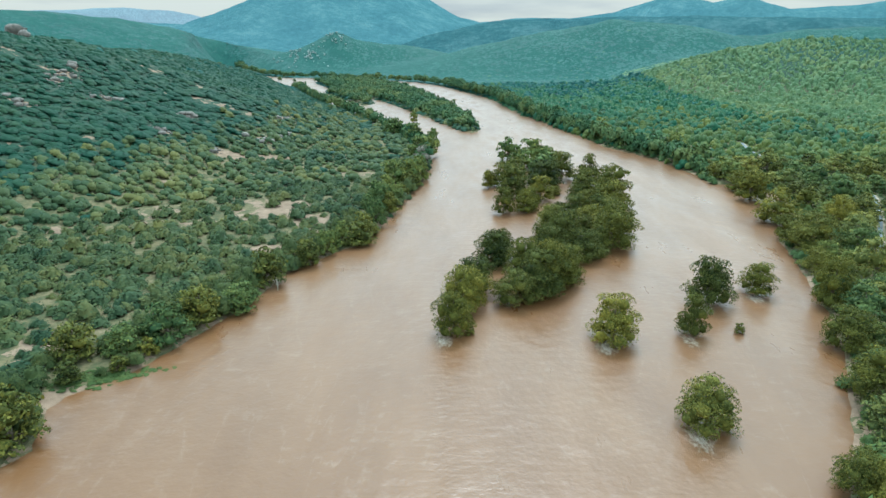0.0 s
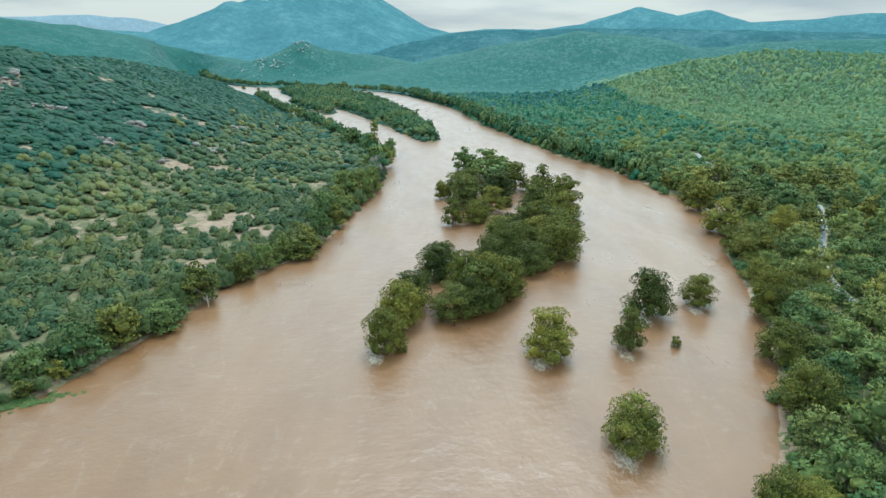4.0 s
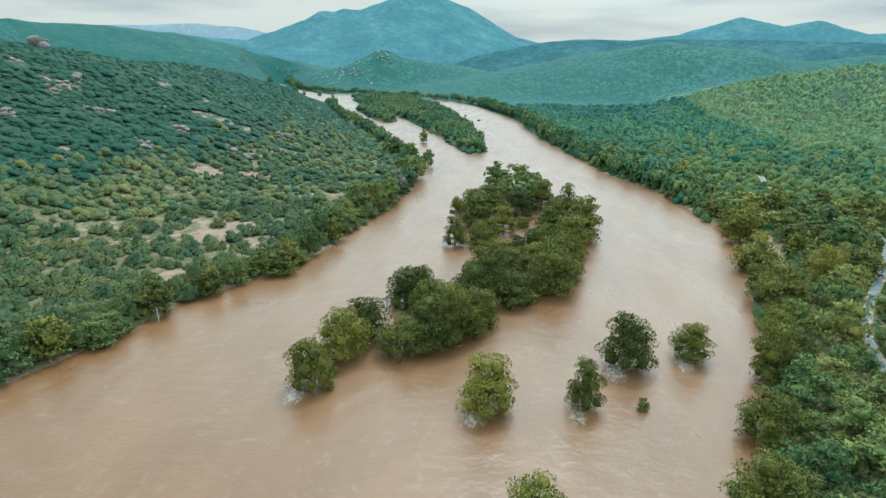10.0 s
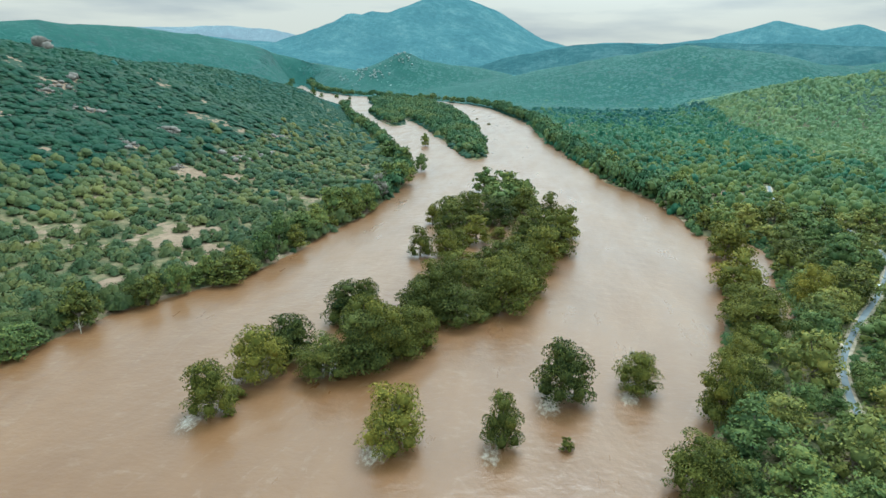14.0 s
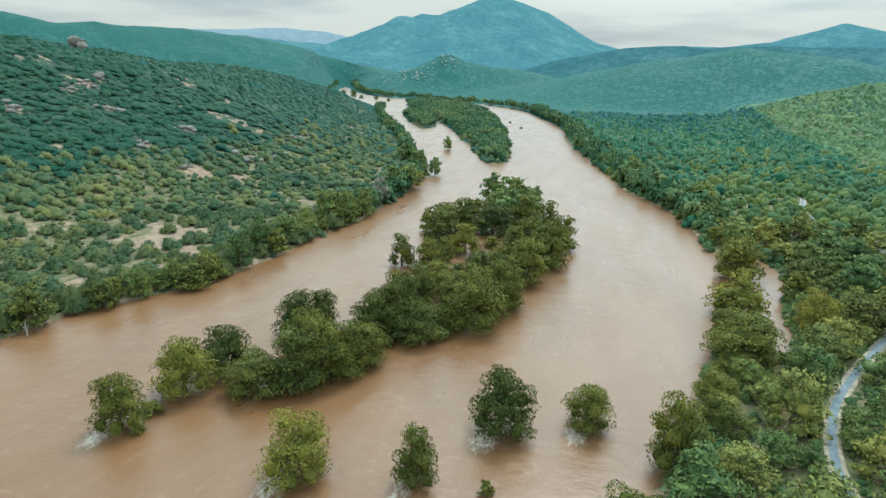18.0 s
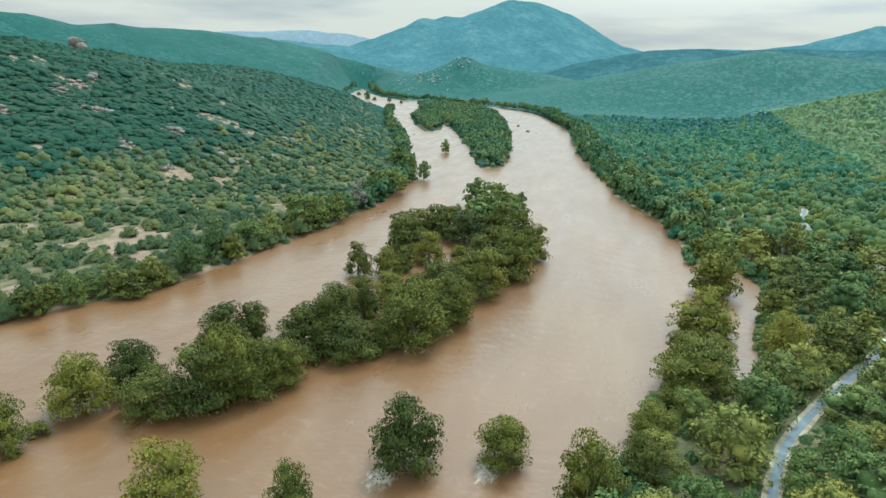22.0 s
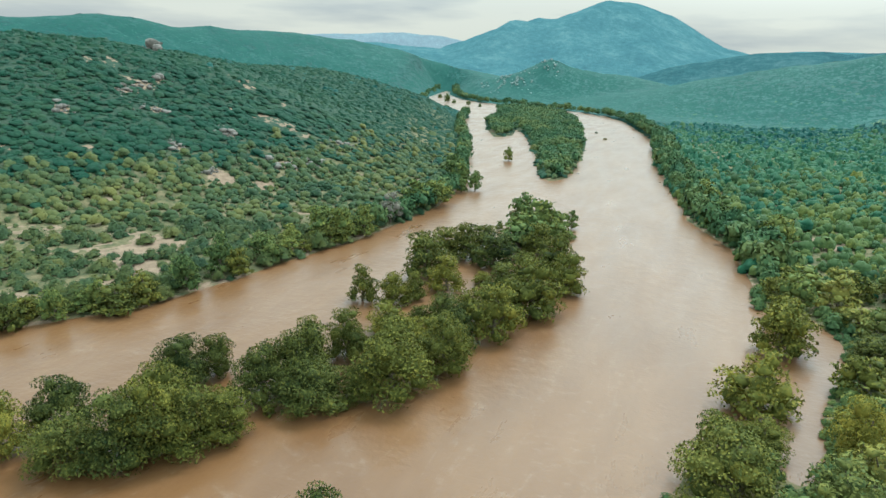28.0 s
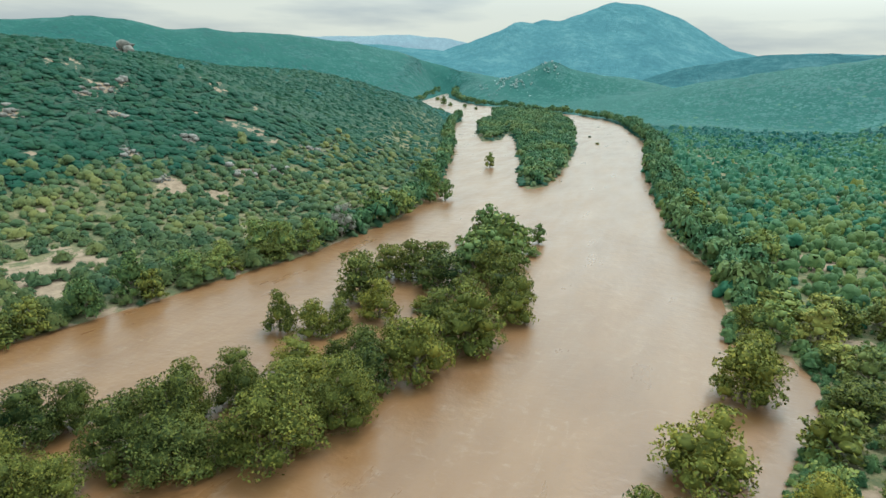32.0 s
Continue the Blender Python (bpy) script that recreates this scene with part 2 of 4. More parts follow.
streak = noise_node(n, l, 0.34, 9, 0.72, (0.6, 1.3, 1, radians(-14)))
patch = noise_node(n, l, 0.020, 4, 0.6, (1.5, 0.6, 1, radians(-10)))
fleck = ramp(n, l, math_node(n, l, "ADD", streak, math_node(n, l, "MULTIPLY", math_node(n, l, "SUBTRACT", patch, 0.5), 0.35)), [(0.58, (0, 0, 0)), (0.92, (0.26, 0.26, 0.26))])
# thin drawn-out swirls of scum along the current
swirl = n.new("ShaderNodeTexNoise")
swirl.inputs["Scale"].default_value, swirl.inputs["Detail"].default_value, swirl.inputs["Distortion"].default_value = 0.03, 5.0, 1.6
flow = n.new("ShaderNodeMapping")
flow.inputs["Scale"].default_value, flow.inputs["Rotation"].default_value = (1.5, 0.6, 1), (0, 0, radians(-14))
l.new(n.new("ShaderNodeTexCoord").outputs["Object"], flow.inputs["Vector"])
l.new(flow.outputs[0], swirl.inputs["Vector"])
line = math_node(n, l, "ABSOLUTE", math_node(n, l, "SUBTRACT", swirl.outputs["Fac"], 0.5), 0.0)
scum = ramp(n, l, line, [(0.0, (0.10, 0.10, 0.10)), (0.022, (0.0, 0.0, 0.0))])
scum = math_node(n, l, "MULTIPLY", scum, ramp(n, l, streak, [(0.46, (0, 0, 0)), (0.62, (1, 1, 1))]))
white = math_node(n, l, "MAXIMUM", math_node(n, l, "MAXIMUM", froth, fleck), scum)
l.new(mix_col(n, l, white, silt, (0.46, 0.39, 0.32)), b.inputs["Base Color"])
wave = math_node(n, l, "ADD", noise_node(n, l, 0.22, 3.0, 0.55, (0.9, 1.0, 1, radians(-14))), math_node(n, l, "MULTIPLY", foam.outputs["Fac"], churn))
fine = noise_node(n, l, 0.8, 2, 0.55, (0.8, 1.1, 1, radians(-14)))
wave = math_node(n, l, "ADD", wave, math_node(n, l, "MULTIPLY", fine, 0.22))
wave = math_node(n, l, "ADD", wave, math_node(n, l, "MULTIPLY", noise_node(n, l, 0.055, 2.0, 0.5, (1.2, 0.7, 1, radians(-12))), 1.1))
bump(n, l, b, wave, 0.36, 0.6)
l.new(ramp(n, l, noise_node(n, l, 0.045, 5, 0.65, (1.7, 0.5, 1, radians(-12))), [(0.35, (0.27, 0.27, 0.27)), (0.65, (0.41, 0.41, 0.41))]), b.inputs["Roughness"])

ROAD, n, l, b = material("wet_track", 0.75, 0.2)
l.new(ramp(n, l, noise_node(n, l, 0.5, 7, 0.6), [(0.3, (0.085, 0.105, 0.118)), (0.7, (0.150, 0.175, 0.188))]), b.inputs["Base Color"])
bump(n, l, b, noise_node(n, l, 2.0, 6), 0.3, 0.05)
VERGE, n, l, b = material("verge_earth", 0.95, 0.1)
l.new(ramp(n, l, noise_node(n, l, 0.25, 7, 0.65), [(0.34, (0.12, 0.115, 0.075)), (0.50, (0.23, 0.19, 0.135)), (0.68, (0.36, 0.30, 0.23))]), b.inputs["Base Color"])
ROCK, n, l, b = material("granite", 0.85, 0.3)
l.new(ramp(n, l, noise_node(n, l, 0.5, 8, 0.65), [(0.3, (0.075, 0.075, 0.066)), (0.55, (0.160, 0.142, 0.124)), (0.75, (0.26, 0.22, 0.19))]), b.inputs["Base Color"])
bump(n, l, b, noise_node(n, l, 0.9, 8), 0.6, 0.4)

ROCK_PALE = ROCK.copy()
ROCK_PALE.name = "pale_granite"
for e, c in zip(next(q for q in ROCK_PALE.node_tree.nodes if q.type == "VALTORGB").color_ramp.elements, ((0.22, 0.27, 0.26), (0.34, 0.38, 0.36), (0.46, 0.49, 0.46))):
    e.color = (*c, 1)

# distant wooded mountains: haze of kilometres of moist air, put in as teal emission
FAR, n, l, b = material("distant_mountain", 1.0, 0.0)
hazy_woods = math_node(n, l, "ADD", math_node(n, l, "MULTIPLY", noise_node(n, l, 0.006, 5, 0.7), 0.45), math_node(n, l, "MULTIPLY", noise_node(n, l, 0.035, 6, 0.8), 0.55))
l.new(ramp(n, l, hazy_woods, [(0.38, (0.010, 0.050, 0.058)), (0.50, (0.038, 0.108, 0.108)), (0.60, (0.100, 0.180, 0.175))]), b.inputs["Base Color"])
# the hillsides glow faintly in place of hazy air
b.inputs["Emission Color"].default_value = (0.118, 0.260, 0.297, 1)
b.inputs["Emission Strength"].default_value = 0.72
bump(n, l, b, noise_node(n, l, 0.020, 9, 0.78), 1.0, 70.0)
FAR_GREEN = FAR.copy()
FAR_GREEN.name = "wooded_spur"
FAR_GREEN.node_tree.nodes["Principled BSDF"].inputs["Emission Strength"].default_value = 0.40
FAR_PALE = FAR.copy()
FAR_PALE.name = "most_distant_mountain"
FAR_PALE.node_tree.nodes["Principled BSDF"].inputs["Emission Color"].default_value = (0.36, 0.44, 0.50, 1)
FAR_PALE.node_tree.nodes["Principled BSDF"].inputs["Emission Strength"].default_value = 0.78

# ---- the plan ----
RIVER = [(-140, -60), (-120, 40), (-88, 80), (-76, 95), (-83, 112), (-71, 125), (-64, 141), (-56, 162), (-50, 188), (-38, 207),
         (-28, 221), (-21, 256), (-18, 280), (-10, 318), (-9, 345), (-8, 392), (-16, 445), (-35, 500), (-49, 536), (-90, 640),
         (-146, 760), (-186, 862), (-200, 915), (-222, 960), (-265, 995), (-322, 1035), (-385, 1110), (-555, 1610)]
RIVER += [(-520, 1600), (-445, 1430), (-370, 1300), (-300, 1225), (-226, 1205), (-188, 1175), (-100, 1140), (-40, 1080), (0, 1000),
          (40, 860), (60, 780), (74, 660), (78, 620), (106, 480), (113, 430), (133, 385), (141, 333), (140, 300), (138, 272),
          (131, 235), (120, 195), (106, 152), (95, 128), (77, 97), (66, 80), (50, 40), (30, -60)]
SIDE = [(157, 311), (162, 294), (161, 277), (154, 262), (150, 250), (150, 219), (144, 219), (140, 229), (145, 236), (147, 256), (136, 260), (136, 270), (151, 272), (153, 290)]
SPIT = [(126, 222), (140, 226), (149, 219), (152, 250), (161, 278), (161, 294), (156, 312), (141, 312), (134, 270)]  # flooded tongue where single trees stand in the water
FAR_ISLAND = [(25, 495), (32, 515), (24, 590), (7, 705), (-50, 935), (-105, 1080), (-170, 1122), (-225, 1112), (-212, 1060), (-182, 985), (-140, 890), (-73, 760), (-13, 594), (14, 510)]
ISLET = [(-88, 705), (-78, 738), (-95, 800), (-128, 870), (-158, 935), (-172, 935), (-160, 868), (-134, 805), (-112, 752)]


def inside(px, py, poly):
    c = np.zeros(px.shape, bool)
    for (x0, y0), (x1, y1) in zip(poly, poly[1:] + poly[:1]):
        if y0 != y1:
            c ^= ((y0 > py) != (y1 > py)) & (px < (x1 - x0) * (py - y0) / (y1 - y0) + x0)
    return c


def edge_distance(px, py, line):
    d = np.full(px.shape, 1e9)
    for (x0, y0), (x1, y1) in zip(line[:-1], line[1:]):
        ex, ey = x1 - x0, y1 - y0
        k = np.clip(((px - x0) * ex + (py - y0) * ey) / (ex * ex + ey * ey + 1e-9), 0, 1)
        d = np.minimum(d, np.hypot(px - x0 - k * ex, py - y0 - k * ey))
    return d


def depth_in(px, py, poly):
    d = edge_distance(px, py, poly + poly[:1])
    return np.where(inside(px, py, poly), d, -d)


def value_noise(x, y, seed=0):
    xi, yi = np.floor(x).astype(np.int64), np.floor(y).astype(np.int64)
    fx, fy = x - xi, y - yi
    fx, fy = fx * fx * (3 - 2 * fx), fy * fy * (3 - 2 * fy)

    def h(a, b):
        k = (a * 374761393 + b * 668265263 + seed * 1442695) & 0xFFFFFFFF
        k = ((k ^ (k >> 13)) * 1274126177) & 0xFFFFFFFF
        return ((k ^ (k >> 16)) & 0xFFFF) / 65535.0
    return (h(xi, yi) * (1 - fx) + h(xi + 1, yi) * fx) * (1 - fy) + (h(xi, yi + 1) * (1 - fx) + h(xi + 1, yi + 1) * fx) * fy


def fractal(x, y, size, octaves=5, seed=0):
    total, amp, norm = 0.0, 1.0, 0.0
    for k in range(octaves):
        total = total + amp * (value_noise(x / size, y / size, seed + k) - 0.5)
        norm += amp
        amp, size = amp * 0.5, size * 0.5
    return total / norm * 2


# hills: crest lines with their heights, and how far each reaches to its foot
HILLS = [
    (265, [(-480, 150, 62), (-420, 260, 74), (-360, 420, 80), (-333, 506, 74), (-350, 600, 65), (-366, 690, 63), (-370, 790, 57), (-395, 950, 27), (-430, 1120, 4)]),
    (360, [(-1150, 500, 122), (-1000, 800, 124), (-900, 1000, 128), (-800, 1260, 126), (-730, 1440, 121), (-685, 1530, 102), (-645, 1650, 78), (-600, 1780, 56), (-555, 1920, 34), (-500, 2050, 10)]),
    (170, [(-352, 1400, 10), (-326, 1440, 30), (-290, 1500, 58), (-254, 1555, 84), (-190, 1600, 62), (-110, 1650, 50), (-40, 1720, 24)]),
    (330, [(20, 1540, 6), (110, 1470, 40), (190, 1430, 76), (355, 1377, 108), (480, 1330, 92), (600, 1330, 70), (760, 1300, 76), (950, 1200, 88)]),
    (205, [(370, 1010, 6), (440, 950, 54), (520, 900, 64), (640, 830, 64), (760, 700, 68)]),
]


def land(px, py):
    """Height of the ground, from 0 at the flood's level."""
    wet = depth_in(px, py, RIVER)
    for isle in (FAR_ISLAND, ISLET):
        wet = np.minimum(wet, -depth_in(px, py, isle))
    wet = np.maximum.reduce([wet, depth_in(px, py, SIDE), depth_in(px, py, SPIT)])
    dry = np.maximum(-wet, 0)
    z = np.where(wet > 0, -np.minimum(wet * 0.35, 2.0), np.minimum(dry * 0.16, 1.0) + np.minimum(dry * 0.012, 9.0))
    for reach, crest in HILLS:
        best = np.zeros(px.shape)
        for (x0, y0, h0), (x1, y1, h1) in zip(crest[:-1], crest[1:]):
            ex, ey = x1 - x0, y1 - y0
            k = np.clip(((px - x0) * ex + (py - y0) * ey) / (ex * ex + ey * ey), 0, 1)
            s = np.clip(np.hypot(px - x0 - k * ex, py - y0 - k * ey) / reach, 0, 1)
            f = 0.65 * (1 - np.sqrt(s * s + 0.004)) + 0.35 * (0.5 + 0.5 * np.cos(np.pi * s))
            best = np.maximum(best, (h0 + k * (h1 - h0)) * np.clip(f, 0, 1))
        best = best * (1 + 0.13 * fractal(px, py, 130, 4, 11)) * np.clip(dry / 60, 0, 1)
        z = z + best * np.clip(1.15 - z / 160, 0.3, 1)
    rough = fractal(px, py, 24, 4, 3)
    return z + rough * np.clip(dry / 25, 0, 1) * 0.5


CLEARINGS = [(-49, 228, 7), (-57, 244, 10), (-71, 256, 12), (-66, 268, 8), (-64, 206, 6), (-60, 208, 5), (-150, 228, 4), (-99, 134, 7), (-82, 114, 4), (-105, 372, 7), (-125, 362, 9),
             (170, 407, 11), (166, 249, 5), (176, 323, 7), (-24, 290, 4), (-92, 380, 5), (-140, 300, 3), (-190, 330, 3)]
OUTCROPS = [(-252, 421, 9, 5), (-248, 404, 8, 5), (-254, 437, 7, 4), (-238, 349, 9, 5), (-118, 408, 10, 7), (-112, 424, 7, 4), (-170, 412, 7, 5), (-169, 370, 7, 4), (-213, 399, 8, 4), (-126, 478, 7, 4), (-135, 362, 6, 3), (-331, 503, 16, 4)]
ROAD_LINE = [(205, -60), (190, 0), (172, 50), (158, 80), (150, 100), (142, 130), (138.5, 154), (139, 165), (143, 179), (147, 190), (154, 202), (164, 218), (178, 238), (192, 260), (206, 285), (213, 320), (210, 350), (202, 375), (200, 393), (205, 412), (211, 432)]


def mesh_from(name, verts, quads, tint=None):
    """A mesh from arrays of corners and four-cornered faces."""
    me = bpy.data.meshes.new(name)
    me.vertices.add(len(verts))
    me.vertices.foreach_set("co", np.ascontiguousarray(verts, np.float32).ravel())
    me.loops.add(quads.size)
    me.loops.foreach_set("vertex_index", np.ascontiguousarray(quads, np.int32).ravel())
    me.polygons.add(len(quads))
    me.polygons.foreach_set("loop_start", np.arange(0, quads.size, 4, dtype=np.int32))
    if tint is not None:
        a = me.attributes.new("tint", "FLOAT", "POINT")
        a.data.foreach_set("value", np.ascontiguousarray(tint, np.float32))
    me.update(calc_edges=True)
    return me


def spaced(lo, hi, near_lo, near_hi, step, growth):
    """Grid lines, even between near_lo and near_hi and wider and wider outside."""
    line = list(np.arange(near_lo, near_hi, step))
    s = step
    while line[-1] < hi:
        s *= growth
        line.append(line[-1] + s)
    s = step
    while line[0] > lo:
        s *= growth
        line.insert(0, line[0] - s)
    return np.array(line)


def sheet(name, xs, ys, height):
    gx, gy = np.meshgrid(xs, ys)
    z = height(gx, gy)
    v = np.stack([gx, gy, z], -1).reshape(-1, 3)
    nx, ny = len(xs), len(ys)
    i = np.arange(nx * ny).reshape(ny, nx)
    q = np.stack([i[:-1, :-1], i[:-1, 1:], i[1:, 1:], i[1:, :-1]], -1).reshape(-1, 4)
    return mesh_from(name, v, q), v


xs = spaced(-4800, 4800, -170, 230, 4.5, 1.033)
ys = spaced(-400, 4850, 60, 460, 4.5, 1.033)
me, v = sheet("ground", xs, ys, land)
bare = np.zeros(len(v))
for cx, cy, cr in CLEARINGS + [(q[0], q[1], q[2] * 0.75) for q in OUTCROPS]:
    bare = np.maximum(bare, np.clip(1.5 - np.hypot(v[:, 0] - cx, v[:, 1] - cy) / cr, 0, 1))
shore = np.abs(depth_in(v[:, 0], v[:, 1], RIVER))
bare = np.maximum(bare, 0.52 * np.clip(1.6 - shore / 4.0, 0, 1))
open_ground = np.clip((fractal(v[:, 0], v[:, 1], 42, 3, 123) - 0.33) / 0.15, 0, 1) * (v[:, 0] < 0) * (np.hypot(v[:, 0] - 85, v[:, 1] - 60) < 760)
bare = np.maximum(bare, 0.46 * open_ground)
me.attributes.new("bare", "FLOAT", "POINT").data.foreach_set("value", bare.astype(np.float32))
# hazy dark green from 700 m out, and up the hillsides
me.attributes.new("hazy_hill", "FLOAT", "POINT").data.foreach_set("value", np.maximum(np.clip((np.hypot(v[:, 0] - 85, v[:, 1] - 60) - 700) / 250, 0, 1), 0.8 * np.clip((v[:, 2] - 8) / 16, 0, 1)).astype(np.float32))
# painted haze on the ground sets in from 820 m
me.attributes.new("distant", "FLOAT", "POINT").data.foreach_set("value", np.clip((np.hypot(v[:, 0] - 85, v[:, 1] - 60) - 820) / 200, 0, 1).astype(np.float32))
me.polygons.foreach_set("use_smooth", np.ones(len(me.polygons), bool))
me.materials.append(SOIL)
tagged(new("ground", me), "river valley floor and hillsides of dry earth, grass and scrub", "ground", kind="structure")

ground_grid = v[:, 2].reshape(len(ys), len(xs))


def on_sheet(px, py):
    """Height of the ground's own faces, which span wide squares far off."""
    i, j = np.clip(np.searchsorted(xs, px) - 1, 0, len(xs) - 2), np.clip(np.searchsorted(ys, py) - 1, 0, len(ys) - 2)
    u, w_ = (px - xs[i]) / (xs[i + 1] - xs[i]), (py - ys[j]) / (ys[j + 1] - ys[j])
    g_ = ground_grid
    return (g_[j, i] * (1 - u) + g_[j, i + 1] * u) * (1 - w_) + (g_[j + 1, i] * (1 - u) + g_[j + 1, i + 1] * u) * w_


# ---- flood water ----
RIVER_TREES = [  # x, y, width, height
    (52, 103, 12.3, 11.0), (43.3, 139.6, 13.2, 12.4), (64.4, 143, 8.0, 12.0), (76.8, 162.8, 13.2, 15.6), (94.5, 169.5, 11.2, 9.8),
    (2.5, 143.6, 10.4, 12.6)]


def stir(px, py):
    """White water round and below the drowned trees."""
    f = np.zeros(px.shape)
    for tx, ty, w, h in RIVER_TREES:
        dx, dy = px - tx + 0.22 * w, (py - ty)
        f = np.maximum(f, np.exp(-((dx / (0.34 * w)) ** 2) - np.where(dy < 0, (dy + 4) / 7.0, (dy + 4) / 3.0) ** 2))
    for tx, ty, size in ((-212, 985, 14), (-246, 1092, 22), (-196, 930, 8)):
        f = np.maximum(f, 1.0 * np.exp(-((px - tx) ** 2 + (py - ty) ** 2) / size ** 2))
    bank = depth_in(px, py, RIVER)
    return np.clip(f * 1.0 + 0.26 * np.exp(-((bank - 2) / 2.5) ** 2), 0, 1)


wx, wy = spaced(-900, 900, -95, 150, 2.3, 1.07), spaced(-400, 2000, 80, 300, 2.3, 1.05)
me, v = sheet("water", wx, wy, lambda a, b: 0.10 * fractal(a * 1.3, b * 0.7, 7, 3, 21) * np.clip(1.5 - np.hypot(a - 60, b - 150) / 500, 0, 1))
me.attributes.new("foam", "FLOAT", "POINT").data.foreach_set("value", stir(v[:, 0], v[:, 1]).astype(np.float32))
me.polygons.foreach_set("use_smooth", np.ones(len(me.polygons), bool))
me.materials.append(WATER)
tagged(new("water", me), "broad flooded river, opaque brown with silt", "river", kind="structure")

# ---- distant mountains ----


def mountain(name, label, crest, reach, mat, seed):
    a = np.array(crest, float)
    run = np.r_[0, np.cumsum(np.hypot(np.diff(a[:, 0]), np.diff(a[:, 1])))]
    s = np.linspace(0, run[-1], 110)
    cx, cy, cz = (np.interp(s, run, a[:, k]) for k in range(3))
    nx, ny = np.zeros(110), -np.ones(110)
    across = np.linspace(-1, 1, 41)
    gx = cx[:, None] + nx[:, None] * across[None] * reach
    gy = cy[:, None] + ny[:, None] * across[None] * reach
    fall = np.clip(0.72 * (1 - np.abs(across)) + 0.28 * (0.5 + 0.5 * np.cos(np.pi * across)), 0, 1)
    gz = (cz[:, None] + 12 * fractal(gx, gy, 160, 4, seed + 5)) * fall[None] * (1 + (0.35 * fractal(gx, gy, 420, 5, seed)) * np.minimum(np.abs(across) * 3, 1)[None]) - 6
    i = np.arange(gx.size).reshape(gx.shape)
    q = np.stack([i[:-1, :-1], i[:-1, 1:], i[1:, 1:], i[1:, :-1]], -1).reshape(-1, 4)
    m = mesh_from(name, np.stack([gx, gy, gz], -1).reshape(-1, 3), q)
    m.polygons.foreach_set("use_smooth", np.ones(len(m.polygons), bool))
    m.materials.append(mat)
    return tagged(new(name, m), label, "mountain", kind="structure")


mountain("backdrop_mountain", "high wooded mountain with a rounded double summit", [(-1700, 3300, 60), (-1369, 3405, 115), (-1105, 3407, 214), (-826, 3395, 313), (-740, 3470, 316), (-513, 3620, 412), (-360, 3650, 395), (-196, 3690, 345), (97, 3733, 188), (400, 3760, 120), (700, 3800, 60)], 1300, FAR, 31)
mountain("backdrop_range", "wooded range with pointed summits, blue with put-in haze", [(200, 4080, 165), (460, 4130, 190), (830, 4130, 197), (1070, 4076, 221), (1388, 3981, 330), (1608, 3898, 272), (1764, 3830, 303), (1978, 3725, 227), (2327, 3640, 243), (2524, 3506, 268), (3000, 3300, 250)], 700, FAR, 47)
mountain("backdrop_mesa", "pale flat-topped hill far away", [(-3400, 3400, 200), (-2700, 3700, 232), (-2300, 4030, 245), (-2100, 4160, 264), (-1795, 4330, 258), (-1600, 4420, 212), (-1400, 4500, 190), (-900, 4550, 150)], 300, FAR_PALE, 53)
mountain("backdrop_foothill", "low foothill below the mountain, blue with put-in haze", [(-1700, 2500, 150), (-1354, 2739, 153), (-1191, 2825, 142), (-1000, 2850, 120), (-700, 2900, 60)], 500, FAR, 61)
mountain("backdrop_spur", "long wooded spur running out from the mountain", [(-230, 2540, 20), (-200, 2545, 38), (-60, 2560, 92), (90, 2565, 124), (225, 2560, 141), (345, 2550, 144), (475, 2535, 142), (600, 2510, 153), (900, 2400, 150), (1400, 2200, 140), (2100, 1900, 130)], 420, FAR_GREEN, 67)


# ---- plants ----


def ball(k):
    """Corners and faces of a ball made from a cube with k x k faces a side."""
    pts, quads, at = [], [], {}
    for axis in range(3):
        for sign in (-1, 1):
            grid = []
            for i in range(k + 1):
                for j in range(k + 1):
                    p = [0, 0, 0]
                    p[axis], p[(axis + 1) % 3], p[(axis + 2) % 3] = sign, (2 * i / k - 1) * sign, 2 * j / k - 1
                    key = tuple(round(c, 4) for c in p)
                    if key not in at:
                        at[key] = len(pts)
                        pts.append(np.array(p) / np.linalg.norm(p))
                    grid.append(at[key])
            for i in range(k):
                for j in range(k):
                    quads.append((grid[i * (k + 1) + j], grid[(i + 1) * (k + 1) + j], grid[(i + 1) * (k + 1) + j + 1], grid[i * (k + 1) + j + 1]))
    return np.array(pts), np.array(quads)


BALLS = {k: ball(k) for k in (1, 2, 3)}


